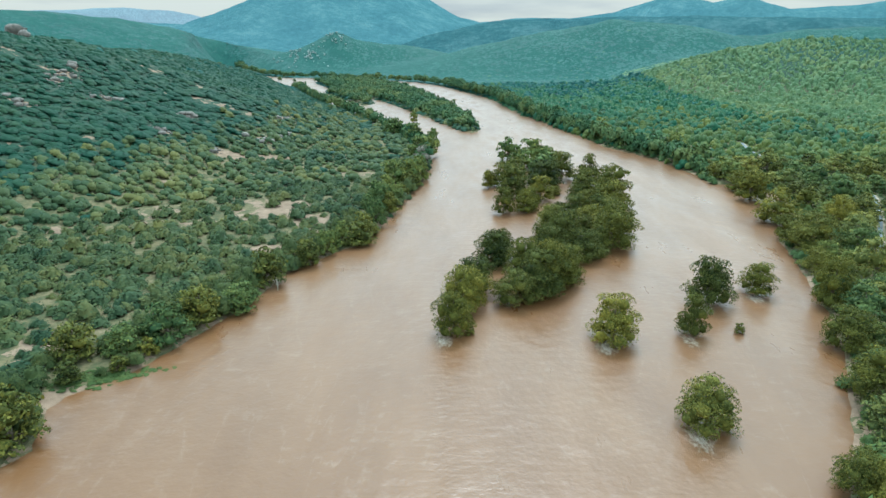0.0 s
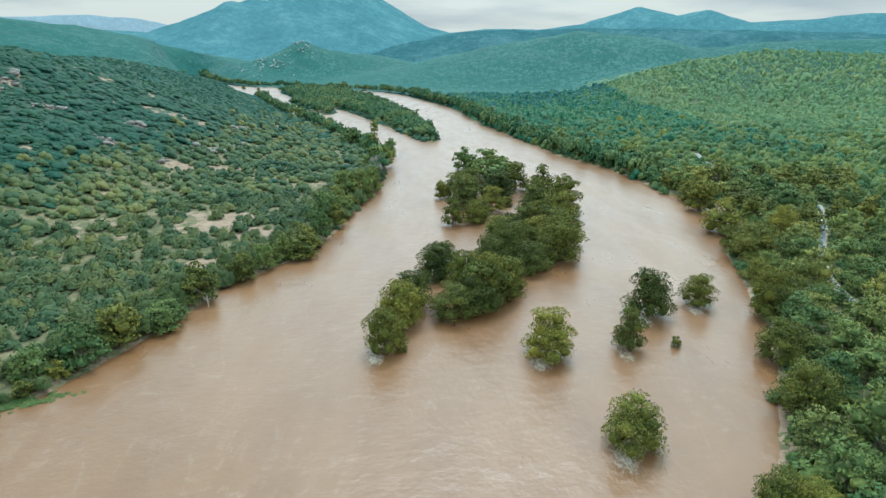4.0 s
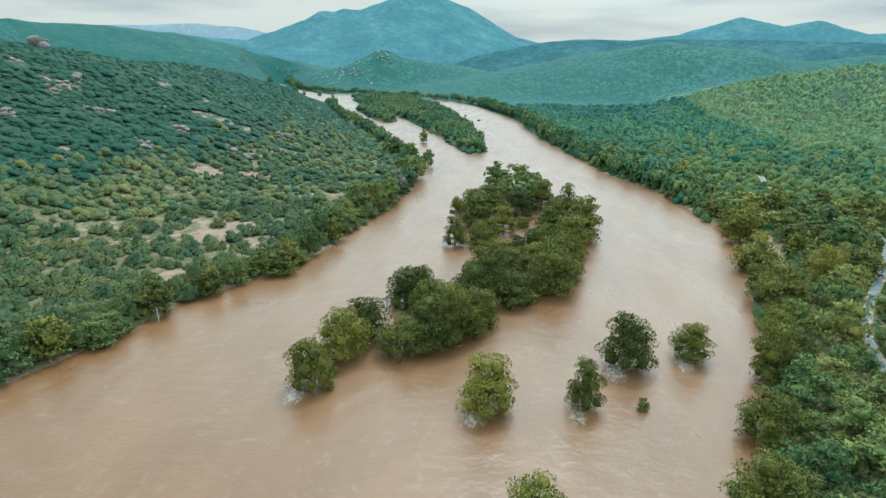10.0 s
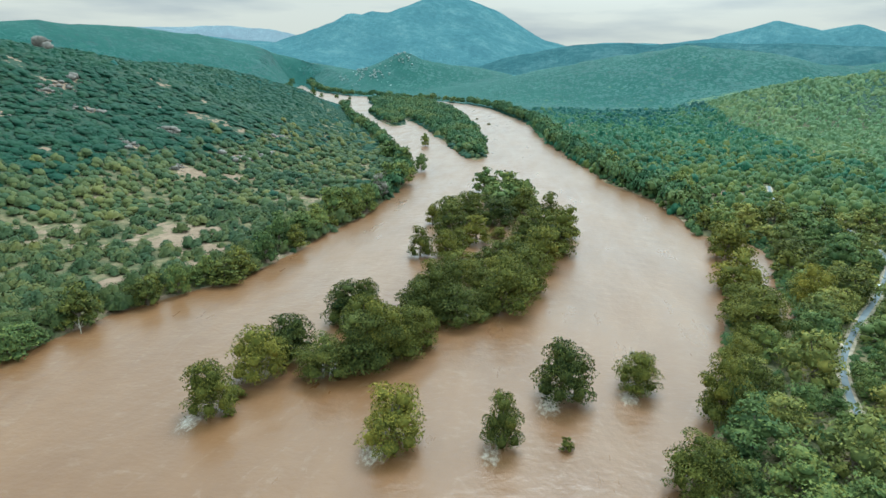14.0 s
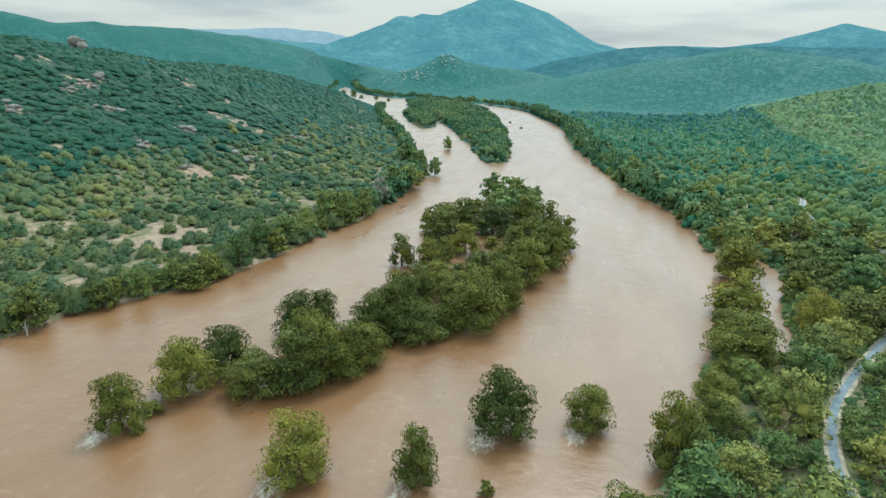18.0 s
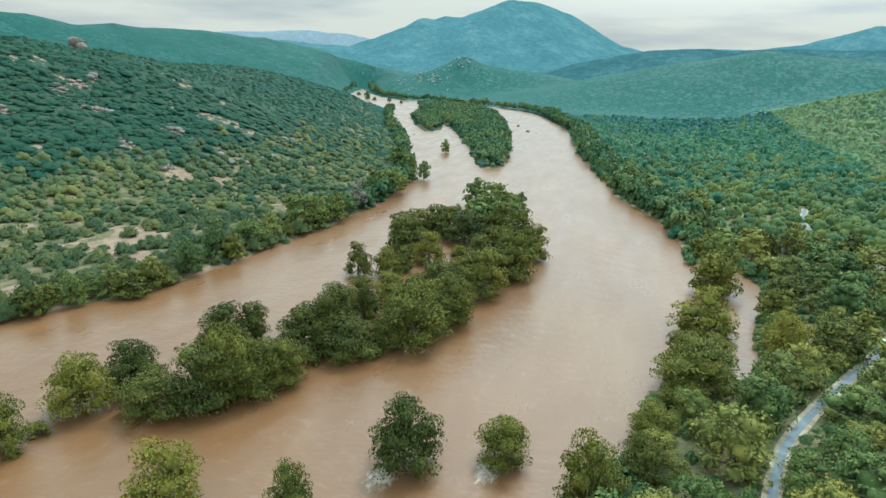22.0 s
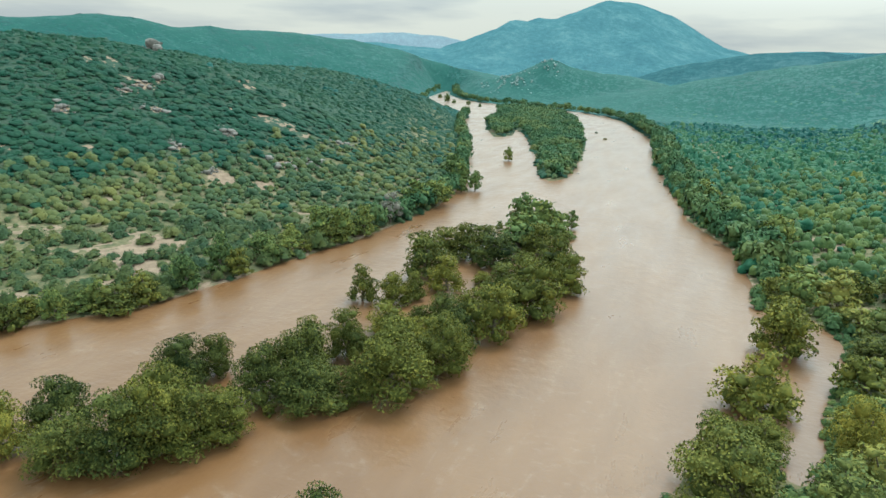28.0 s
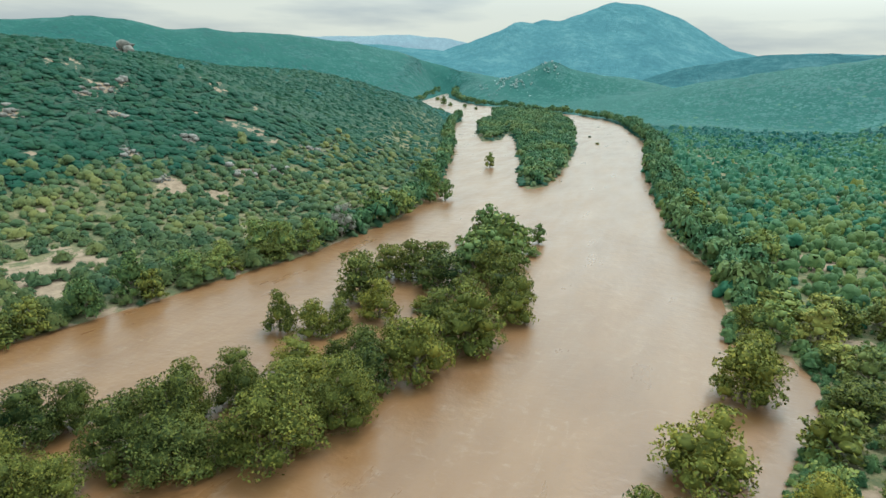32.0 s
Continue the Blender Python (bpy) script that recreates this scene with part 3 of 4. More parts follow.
def foliage_mass(lobes, leaves, size, core, r, droop=0.25, hearts=None, heart=0.80, loose=0.45, up=0.35):
    """Leaf clumps over the outside of overlapping lobes (x, y, z, radius, flattening), with a dense heart in each lobe."""
    L = np.array(lobes, float)
    V, Q, base = [], [], 0
    if core:
        bp, bq = BALLS[core]
        for x, y, z, rad, fl in (L if hearts is None else hearts):
            jit = 1 + 0.18 * r.standard_normal((len(bp), 1))
            V.append(np.array([x, y, z]) + bp * jit * rad * heart * np.array([1, 1, fl]))
            Q.append(bq + base)
            base += len(bp)
    share = L[:, 3] ** 2
    got = 0
    C, N = [], []
    while got < leaves:
        k = r.choice(len(L), leaves * 2, p=share / share.sum())
        d = r.standard_normal((leaves * 2, 3))
        d /= np.linalg.norm(d, axis=1, keepdims=True)
        d[:, 2] = np.where(d[:, 2] < -0.55, -d[:, 2], d[:, 2])
        p = L[k, :3] + d * (L[k, 3] * r.uniform(0.82, 1.10, leaves * 2))[:, None] * np.stack([np.ones(len(k)), np.ones(len(k)), L[k, 4]], -1)
        free = np.ones(len(k), bool)
        for j in range(len(L)):
            e = (p - L[j, :3]) / (L[j, 3] * np.array([1, 1, L[j, 4]]))
            free &= (np.linalg.norm(e, axis=1) > 0.80) | (k == j)
        free &= p[:, 2] > 0.05
        C.append(p[free])
        N.append(d[free])
        got += int(free.sum())
    C, N = np.concatenate(C)[:leaves], np.concatenate(N)[:leaves]
    N = N + loose * r.standard_normal(N.shape) + np.array([0, 0, up])
    N /= np.linalg.norm(N, axis=1, keepdims=True)
    side = np.cross(N, r.standard_normal(N.shape))
    side /= np.linalg.norm(side, axis=1, keepdims=True)
    fore = np.cross(N, side)
    fore[:, 2] -= droop
    s = (size * r.uniform(0.6, 1.35, len(C)))[:, None]
    tip, bot = C + fore * s * 0.95, C - fore * s * 0.75
    lft, rgt = C + side * s * 0.55 - N * s * 0.12 + fore * s * 0.1, C - side * s * 0.55 - N * s * 0.12 + fore * s * 0.1
    V.append(np.stack([tip, lft, bot, rgt], 1).reshape(-1, 3))
    Q.append(np.arange(4 * len(C)).reshape(-1, 4) + base)
    return np.concatenate(V), np.concatenate(Q)


def crown_lobes(width, height, count, r, foot=0.12):
    """Masses of a broad crown: a skirt of low ones, a belt in the middle, a few at the top, and the heart."""
    R, out_ = width / 2, []
    skirt = max(4, count // 2)
    belt = max(3, count // 3)
    for number, z, reach, rad in ((skirt, 0.15, 0.60, 0.40), (belt, 0.46, 0.52, 0.44), (max(2, count - skirt - belt), 0.74, 0.28, 0.38)):
        a0 = r.uniform(0, 6.28)
        for k in range(number):
            a = a0 + 6.283 * k / number + r.uniform(-0.35, 0.35)
            d = R * reach * r.uniform(0.8, 1.15)
            out_.append((math.cos(a) * d, math.sin(a) * d, height * (foot + z) * r.uniform(0.9, 1.12), R * rad * r.uniform(0.85, 1.15), r.uniform(0.7, 0.95)))
    out_.append((0, 0, height * 0.48, R * 0.60, 1.0))
    return out_


def tufts(masses, count, r, size):
    """Sprays of leaves over the outside of the crown's masses."""
    got = []
    L = np.array(masses)
    while len(got) < count:
        k = r.choice(len(L), p=L[:, 3] ** 2 / (L[:, 3] ** 2).sum())
        d = r.standard_normal(3)
        d /= np.linalg.norm(d)
        d[2] = abs(d[2]) if d[2] < -0.35 else d[2]
        p = L[k, :3] + d * L[k, 3] * np.array([1, 1, L[k, 4]]) * 0.92
        if p[2] > 0.2 and all(np.linalg.norm((p - q[:3]) / (q[3] * np.array([1, 1, q[4]]))) > 0.78 for q in L):
            got.append((*p, size * r.uniform(0.7, 1.4), r.uniform(0.35, 0.6)))
    return got


def tube(points, radii, sides=7):
    """Corners and faces of a bent, tapering branch."""
    P = np.array(points, float)
    V, Q = [], []
    for k, p in enumerate(P):
        t = P[min(k + 1, len(P) - 1)] - P[max(k - 1, 0)]
        t /= np.linalg.norm(t)
        a = np.cross(t, (0.3, 1, 0.1))
        a /= np.linalg.norm(a)
        b_ = np.cross(t, a)
        for s in range(sides):
            w = 2 * math.pi * s / sides
            V.append(p + radii[k] * (math.cos(w) * a + math.sin(w) * b_))
    for k in range(len(P) - 1):
        for s in range(sides):
            i, j = k * sides + s, k * sides + (s + 1) % sides
            Q.append((i, j, j + sides, i + sides))
    return np.array(V), np.array(Q)


def merged(pieces):
    V, Q, base = [], [], 0
    for v_, q_ in pieces:
        V.append(v_)
        Q.append(q_ + base)
        base += len(v_)
    return np.concatenate(V), np.concatenate(Q)


def part(name, data, mat, parent, label=""):
    if mat and not data.materials:
        data.materials.append(mat)
    ob = new(name, data)
    ob.parent = parent
    return tagged(ob, label) if label else ob


def tree(name, label, width, height, leaves, size, seed, lobes=11, leafmat=None, foot=0.12, root=2.2, group=""):
    """A broadleaved tree: a trunk with limbs, which goes down through the flood to the bed, and a crown."""
    r = np.random.default_rng(seed)
    top = new(name)
    tagged(top, label, "tree", group)
    masses = crown_lobes(width, height, lobes, r, foot)
    trunk = [tube([(0, 0, -root), (0.1, 0, height * 0.18), (0.2, 0.15, height * 0.42), (0.1, 0.2, height * 0.75)], [0.05 * height, 0.036 * height, 0.026 * height, 0.01 * height])]
    for x, y, z, rad, fl in masses[:-1:2]:
        trunk.append(tube([(0.1, 0.05, height * 0.2), (x * 0.45, y * 0.45, z * 0.72), (x * 0.9, y * 0.9, z)], [0.02 * height, 0.013 * height, 0.004 * height], 5))
    part("trunk", mesh_from("trunk", *merged(trunk)), BARK, top)
    sprays = tufts(masses, min(110, max(24, leaves // 34)), r, width * 0.108)
    crown = merged([foliage_mass(sprays, leaves * 7 // 10, size, 2, r, 0.45, masses, 0.57, 0.6, 0.25), foliage_mass(masses, leaves - leaves * 7 // 10, size, 0, r, 0.35, None, 0.8, 0.65, 0.15)])
    part("crown", mesh_from("crown", *crown), leafmat or LEAF_TREE, top)
    return top


def set_at(template, x, y, z, turn, sx, sz):
    m = Matrix.Translation((x, y, z)) @ Matrix.Rotation(turn, 4, "Z") @ Matrix.Diagonal((sx, sx, sz, 1))
    return copy_thing(template, m)


def thorn_tree(k):
    """A flat-topped thorn tree, ten metres wide and five high before it is set to size: a short stem, forked limbs and a spreading crown."""
    r_ = np.random.default_rng(700 + k)
    top = new("thorn_tree")
    v_, q_ = canopy_kind(4 + k % 3, 400, 0.078, 2, 8, 1, 720 + k, 0.9, 0.84)[0]
    v_ = v_ * 5.0 + np.array([0, 0, 0.5])
    limbs = [tube([(0, 0, -0.4), (0.1, 0, 0.9), (0.05, 0.1, 1.8)], [0.30, 0.22, 0.16], 6)]
    for j in range(4):
        a_ = 1.57 * j + r_.uniform(-0.4, 0.4)
        limbs.append(tube([(0.05, 0.05, 0.9), (1.2 * math.cos(a_), 1.2 * math.sin(a_), 1.9), (2.8 * math.cos(a_), 2.8 * math.sin(a_), 2.8)], [0.16, 0.11, 0.04], 5))
    part("trunk", mesh_from("trunk", *merged(limbs)), BARK, top)
    part("crown", mesh_from("crown", v_, q_), LEAF_THORN, top)
    return top


bank_wood = []  # bank trees far upstream, joined below
placed = []  # plan of the single trees, so that the scrub keeps off them


def ground_at(x, y):
    return float(land(np.array([x]), np.array([y]))[0])


def plant(templates, x, y, width, height, r, group="", label="", nominal=(10.0, 10.0)):
    templates = DISTANT if templates is FOREST and y > 330 else templates
    t = templates[int(r.integers(len(templates)))]
    z = ground_at(x, y)
    base = max(z, 0.0) if z < 0 else z
    ob = set_at(t, x, y, base, r.uniform(0, 6.28), width / nominal[0], height / nominal[1])
    tagged(ob, label, "", group)
    placed.append((x, y, width / 2))
    return ob


ISLAND_FRONT = [
    (6.2, 159.1, 11.8, 12.8), (9.3, 171.2, 11.2, 12.0), (21.3, 163.6, 12.0, 10.6), (29.0, 169.2, 14.2, 14.0), (33.2, 173.2, 12.4, 14.8), (25.7, 180.9, 11.3, 13.8), (36.2, 178.0, 12.6, 12.0),
    (16.7, 194.3, 11.6, 11.6), (20.2, 201.8, 8.0, 11.0), (39.4, 183.6, 11.0, 10.6), (37.0, 198.8, 12.3, 13.6), (42.2, 206.0, 13.8, 14.4), (48.2, 200.6, 14.0, 11.4), (43.0, 224.0, 9.6, 12.6), (38.4, 213.4, 10.4, 12.4), (55.6, 208.0, 8.4, 7.8),
]
ISLAND_MIDDLE = [
    (61.8, 213.4, 17.6, 15.4), (45.0, 242.4, 11.4, 7.6), (42.7, 229.0, 4.8, 5.6), (58.6, 234.8, 11.6, 10.4), (68.0, 228.6, 13.4, 13.4), (65.0, 243.4, 12.0, 10.8), (72.2, 252.8, 14.5, 14.6),
    (56.4, 253.6, 10.1, 8.6), (26.5, 258.4, 8.7, 11.0), (36.0, 260.5, 9.6, 10.4), (40.1, 267.5, 7.4, 9.0), (46.0, 280.0, 11.6, 11.2), (33.2, 289.2, 15.6, 14.6), (77.4, 274.0, 16.6, 15.6), (64.8, 281.6, 12.3, 11.8),
    (82.4, 297.6, 11.6, 12.6), (52.0, 262.5, 5.5, 4.2), (54.5, 291.0, 6.5, 4.6), (49.0, 253.0, 6.0, 4.5), (51.0, 233.0, 9.0, 7.4), (62.0, 262.0, 10.0, 9.2), (69.5, 263.0, 9.5, 10.0), (69.0, 292.0, 11.5, 12.2), (54.0, 222.0, 9.5, 8.6),
]
ISLAND_BACK = [
    (31.3, 311.5, 12.4, 11.4), (37.8, 316.0, 12.4, 13.2), (40.0, 330.0, 12.6, 11.2), (52.0, 310.4, 17.0, 12.4), (54.2, 333.0, 14.6, 12.4), (53.8, 366.0, 16.4, 16.0), (40.6, 382.0, 12.0, 14.2), (65.0, 382.6, 6.6, 8.4), (76.0, 312.4, 13.4, 14.4),
    (58.4, 344.0, 15.0, 14.0), (64.5, 327.0, 14.5, 13.8), (66.0, 348.0, 10.5, 12.0), (47.5, 352.0, 12.0, 11.4), (62.5, 366.0, 10.0, 11.5), (46.0, 374.0, 10.0, 11.0), (23.1, 307.0, 7.0, 9.4), (35.8, 363.8, 3.4, 4.1), (68.5, 364.0, 5.5, 3.4),
]
FLOOD_SHRUBS = [
    (54.6, 202.2, 5.5, 3.6), (48.8, 196.3, 2.2, 1.9), (42.9, 193.1, 3.0, 3.1), (4.9, 150.0, 5.0, 2.8), (77.1, 143.4, 2.9, 3.0), (6.9, 143.0, 2.9, 2.5), (14, 765, 5.0, 2.2), (-6, 822, 4.0, 2.4),
]
EAST_TREES = [
    (145.0, 280.0, 18.5, 16.5), (138.6, 243.6, 17.6, 14.0), (132.6, 208.0, 18.4, 15.0), (147.5, 299.0, 13.0, 11.0), (138.5, 226.0, 11.0, 8.0), (121.5, 186.0, 9.5, 8.6), (110.5, 160.0, 11.6, 14.8), (119.0, 170.0, 10.0, 9.0), (99.8, 135.0, 12.7, 10.9),
    (90.8, 109.4, 14.7, 12.1), (156.5, 231.0, 13.0, 13.0), (169.2, 238.1, 16.5, 10.9), (168.4, 284.2, 15.8, 7.9), (70.1, 84.8, 8.5, 8.8), (156.4, 333.1, 16.5, 10.0),
    (151.5, 396.9, 16.5, 15.0), (128.0, 423.0, 16.5, 15.0), (118.8, 468.1, 16.5, 15.0),
]
WEST_TREES = [
    (-81.7, 97.7, 12.6, 11.4), (-87.8, 129.9, 12.6, 9.9), (-69.8, 138.9, 12.6, 10.4), (-65.3, 150.1, 13.5, 11.0), (-77.7, 133.3, 9.5, 7.0), (-58.9, 162.3, 10.5, 6.9),
    (-54.9, 178.1, 13.1, 10.7), (-45.2, 194.3, 8.9, 9.7), (-41.4, 204.6, 8.4, 10.2), (-58.2, 157.1, 9.4, 7.4), (-48.3, 201.2, 8.2, 6.6), (-32.2, 216.7, 13.7, 9.0),
    (-37.6, 215.0, 8.6, 8.5), (-30.2, 225.2, 10.7, 10.1), (-27.6, 239.0, 10.4, 12.7), (-29.3, 256.1, 12.2, 13.5), (-23.4, 257.9, 10.2, 10.6), (-28.0, 277.0, 13.2, 9.9),
    (-27.4, 292.1, 11.7, 8.7), (-24.2, 309.5, 16.5, 14.9), (-12.3, 323.3, 11.5, 14.0), (-16.5, 313.4, 12.4, 14.7),
]
WEST_TREES_UP = [
    (-15.2, 377.1, 16.5, 15.0), (-9.6, 392.1, 16.5, 15.0), (-20.9, 450.9, 14.6, 15.0), (-38.2, 480.8, 16.5, 15.0),
]

def room(x, y, gap):
    return all((x - p) ** 2 + (y - q) ** 2 > (gap * d) ** 2 for p, q, d in placed)


DISTANT = [tree("tree", "broad dark-green tree", 10, 10, 520, 0.62, 150 + k, 8, LEAF_BANK, foot=0.03) for k in range(5)]
FOREST = [tree("tree", "broad dark-green tree", 10, 10, 1300, 0.41, 100 + k, 8 + k % 4, (LEAF_BANK, LEAF_DEEP)[k % 2], foot=0.0) for k in range(8)]
WOOD = [tree("tree", "rounded olive-green tree", 10, 10, 760, 0.47, 600 + k, 7 + k % 4, (LEAF_BANK, LEAF_OLIVE, LEAF_TREE)[k % 3], foot=0.0) for k in range(9)]
WOOD_NEAR = [tree("tree", "rounded olive-green tree", 10, 10, 1600, 0.32, 640 + k, 7 + k % 4, (LEAF_BANK, LEAF_OLIVE, LEAF_BANK)[k % 3], foot=0.0) for k in range(9)]
MIDDLE = [tree("tree", "broad dark-green tree standing in the flood", 10, 10, 2700, 0.29, 250 + k, 9 + k % 4, LEAF_DEEP if k % 3 == 2 else LEAF_TREE, foot=0.02) for k in range(6)]
FINE = [tree("tree", "broad dark-green tree standing in the flood", 10, 10, 6800, 0.19, 200 + k, 10 + k % 4, LEAF_DEEP if k % 3 == 2 else LEAF_TREE, foot=0.02) for k in range(8)]
LOW = [tree("tree", "small bank tree", 10, 10, 560, 0.62, 300 + k, 6, foot=0.0) for k in range(4)]
r = np.random.default_rng(5)
for x, y, w, h in RIVER_TREES:
    plant(FINE, x, y, w, h, r, "trees standing in the river", "leafy dark-green tree standing alone in brown flood water")
for x, y, w, h in FLOOD_SHRUBS:
    plant(LOW, x, y, w, h, r, "shrubs in the river", "small leafy shrub showing above the brown flood")
for x, y, w, h in ISLAND_FRONT + ISLAND_MIDDLE + ISLAND_BACK:
    plant(FINE if y < 232 else MIDDLE if y < 330 else FOREST, x, y, 1.14 * w, 1.07 * h, r, "trees of the drowned island", "leafy green tree on the drowned river island")

for x, y, w, h in ((-7, 442, 10, 13), (-11, 431, 7, 10), (-26, 563, 8, 12)):
    plant(FOREST, x, y, w, h, r, "trees standing in the river", "dark-green tree standing alone in brown flood water")
for x, y, w, h in EAST_TREES:
    plant(FINE if y < 232 else MIDDLE if y < 300 else FOREST, x, y, w, h, r, "trees of the eastern bank", "dense green tree on the flooded eastern bank")
EAST_STRETCH = [(78, 88), (92, 110), (100, 124), (112, 150), (126, 192), (136, 216), (152, 216), (158, 250), (167, 290), (164, 314), (148, 318), (147, 345), (262, 345), (222, 275), (190, 218), (152, 146), (126, 100), (100, 80)]
sizes = np.sort(np.clip(7.4 * np.exp(0.34 * r.standard_normal(620)), 4.2, 14.5))[::-1]
a = np.array(EAST_STRETCH, float)
stand = []
for w in sizes:
    for _ in range(14):
        x, y = r.uniform(a[:, 0].min(), a[:, 0].max()), r.uniform(a[:, 1].min(), a[:, 1].max())
        px, py = np.array([x]), np.array([y])
        if not inside(px, py, EAST_STRETCH)[0] or edge_distance(px, py, ROAD_LINE)[0] < 0.7 + 0.38 * w or depth_in(px, py, SIDE)[0] > -0.28 * w:
            continue
        if any(math.hypot(x - cx, y - cy) < cr for cx, cy, cr in CLEARINGS):
            continue
        if all((x - p) ** 2 + (y - q) ** 2 > (0.40 * w + 0.80 * d) ** 2 for p, q, d in placed):
            stand.append((x, y, w))
            plant(WOOD_NEAR if y < 225 else WOOD, x, y, w, r.uniform(0.68, 0.95) * w, r, "trees of the eastern wood", "rounded olive-green tree in the eastern wood")
            break
    if len(stand) >= 295:
        break
for x, y, w, h in WEST_TREES + WEST_TREES_UP:
    plant(FOREST, x, y, w, h, r, "trees of the western bank", "dark-green bank tree at the water's edge")
plant([tree("tree", "half-bare tree with pale twigs", 9, 9, 700, 0.36, 411, 9, LEAF_PALE)], -12.5, 347, 12, 13, r, "", "half-bare tree with pale grey-brown twigs at the water's edge", (9, 9))


def along(line, step, r, off, jitter):
    """Places beside a line, off metres to its left."""
    got, carry = [], 0.0
    for (x0, y0), (x1, y1) in zip(line[:-1], line[1:]):
        ln = math.hypot(x1 - x0, y1 - y0)
        s = carry
        while s < ln:
            k = s / ln
            o = off + r.uniform(-jitter, jitter)
            got.append((x0 + k * (x1 - x0) - (y1 - y0) / ln * o, y0 + k * (y1 - y0) + (x1 - x0) / ln * o))
            s += step * r.uniform(0.75, 1.3)
        carry = s - ln
    return got


LEFT_BANK, RIGHT_BANK = RIVER[2:24], RIVER[36:54]
for x, y in along(LEFT_BANK, 8.0, r, 4.0, 1.5):
    w = r.uniform(4.0, 9.0) if y < 300 else r.uniform(8, 14)
    if y > 330:
        bank_wood.append((x, y, w, 0.9 * w))
    elif room(x, y, 0.9) and (y > 300 or fractal(np.array([x]), np.array([y]), 30, 2, 51)[0] > -0.12):
        plant(LOW if w < 6.5 else FOREST, x, y, w, r.uniform(0.75, 1.0) * w, r, "trees of the western bank", "dark-green bank tree at the water's edge")
for off, step in ((5.0, 9.0), (13.0, 14.0)):
    for x, y in along(RIGHT_BANK, step, r, off, 1.5):
        if depth_in(np.array([x]), np.array([y]), SIDE)[0] < -3 and not inside(np.array([x]), np.array([y]), SPIT)[0] and room(x, y, 0.9) and (off < 9 or y > 300):
            w = r.uniform(5, 9) if y < 200 else r.uniform(8, 12) if y < 350 else r.uniform(10, 15)
            if y > 330:
                bank_wood.append((x, y, w, 0.9 * w))
                continue
            plant(FINE if y < 200 else MIDDLE if y < 270 else FOREST, x, y, w, r.uniform(0.8, 1.0) * w, r, "trees of the eastern bank", "dense green tree on the flooded eastern bank")
for x, y in along(RIVER[28:37], 9.0, r, 7.0, 4.0):
    w = r.uniform(11, 17)
    bank_wood.append((x, y, w, r.uniform(0.6, 0.85) * w))
for x, y in along(RIVER[24:28], 14.0, r, 6.0, 3.0):
    bank_wood.append((x, y, r.uniform(9, 13), r.uniform(6, 9)))
for x, y, w, h in ((-354, 1188, 13, 17), (-330, 1165, 9, 8), (-295, 1149, 10, 8), (-262, 1120, 7, 6), (-420, 1300, 11, 8)):
    plant(FOREST, x, y, w, h, r, "trees standing in the river", "dark-green tree standing alone in brown flood water")
for t in FOREST + FINE + MIDDLE + LOW + DISTANT + WOOD + WOOD_NEAR:
    for o in (*t.children, t):
        bpy.data.objects.remove(o)

# ---- scrub and woodland, past counting ----
PL = np.array(placed)


def scatter(lo, hi, step, r):
    """Jittered places between two distances from the middle of the walk, over the part of the valley that lies ahead."""
    g = np.arange(-hi - 100, hi + 100, step)
    x, y = np.meshgrid(g, g)
    x = x + r.uniform(-0.5, 0.5, x.shape) * step * 1.25 + 85
    y = y + r.uniform(-0.5, 0.5, y.shape) * step * 1.25 + 60
    x, y = x.ravel(), y.ravel()
    d = np.hypot(x - 85, y - 60)
    az = np.degrees(np.arctan2(x - 85, y - 20))
    ok = (d >= lo) & (d < hi) & (az > -66) & (az < 46)
    x, y = x[ok], y[ok]
    z = land(x, y)
    ok = z > 0.12
    for cx, cy, cr in CLEARINGS + [(q[0], q[1], q[2] * 1.0) for q in OUTCROPS]:
        ok &= np.hypot(x - cx, y - cy) > cr * r.uniform(0.15, 1.1, len(x))
    ok &= edge_distance(x, y, ROAD_LINE) > 1.7
    near = np.hypot(x - 85, y - 60) < 620
    for px, py, pr in PL:
        ok &= ~near | ((x - px) ** 2 + (y - py) ** 2 > (pr * 0.7) ** 2)
    x, y, z = x[ok], y[ok], z[ok]
    if hi > 500:
        z = on_sheet(x, y)
    if hi > 600:  # the far sides of the hills stay bare
        shut = np.full(len(x), -1e9)
        for k in np.linspace(0.45, 0.97, 18):
            px, py = 85 + (x - 85) * k, 60 + (y - 60) * k
            shut = np.maximum(shut, (land(px, py) - 72) / k)
        seen = z + 9 - 72 > shut - 3
        x, y, z = x[seen], y[seen], z[seen]
    return x, y, z


def dome(rings, sides, r_):
    """A low rounded crown, open below."""
    V, Q = [], []
    for k in range(rings):
        th = radians(-14 + 74 * k / (rings - 1))
        for s in range(sides):
            a = 2 * math.pi * (s + 0.5 * (k % 2)) / sides
            q = 1 + 0.08 * r_.standard_normal()
            V.append((math.cos(a) * math.cos(th) * q, math.sin(a) * math.cos(th) * q, 0.22 + 0.72 * math.sin(th) * q))
        if k:
            lo, hi = (k - 1) * sides, k * sides
            Q += [(lo + s, lo + (s + 1) % sides, hi + (s + 1) % sides, hi + s) for s in range(sides)]
    hi = (rings - 1) * sides
    Q += [(hi, hi + 2 * s + 1, hi + 2 * s + 2, hi + (2 * s + 3) % sides) for s in range((sides - 2) // 2)]
    return np.array(V), np.array(Q)


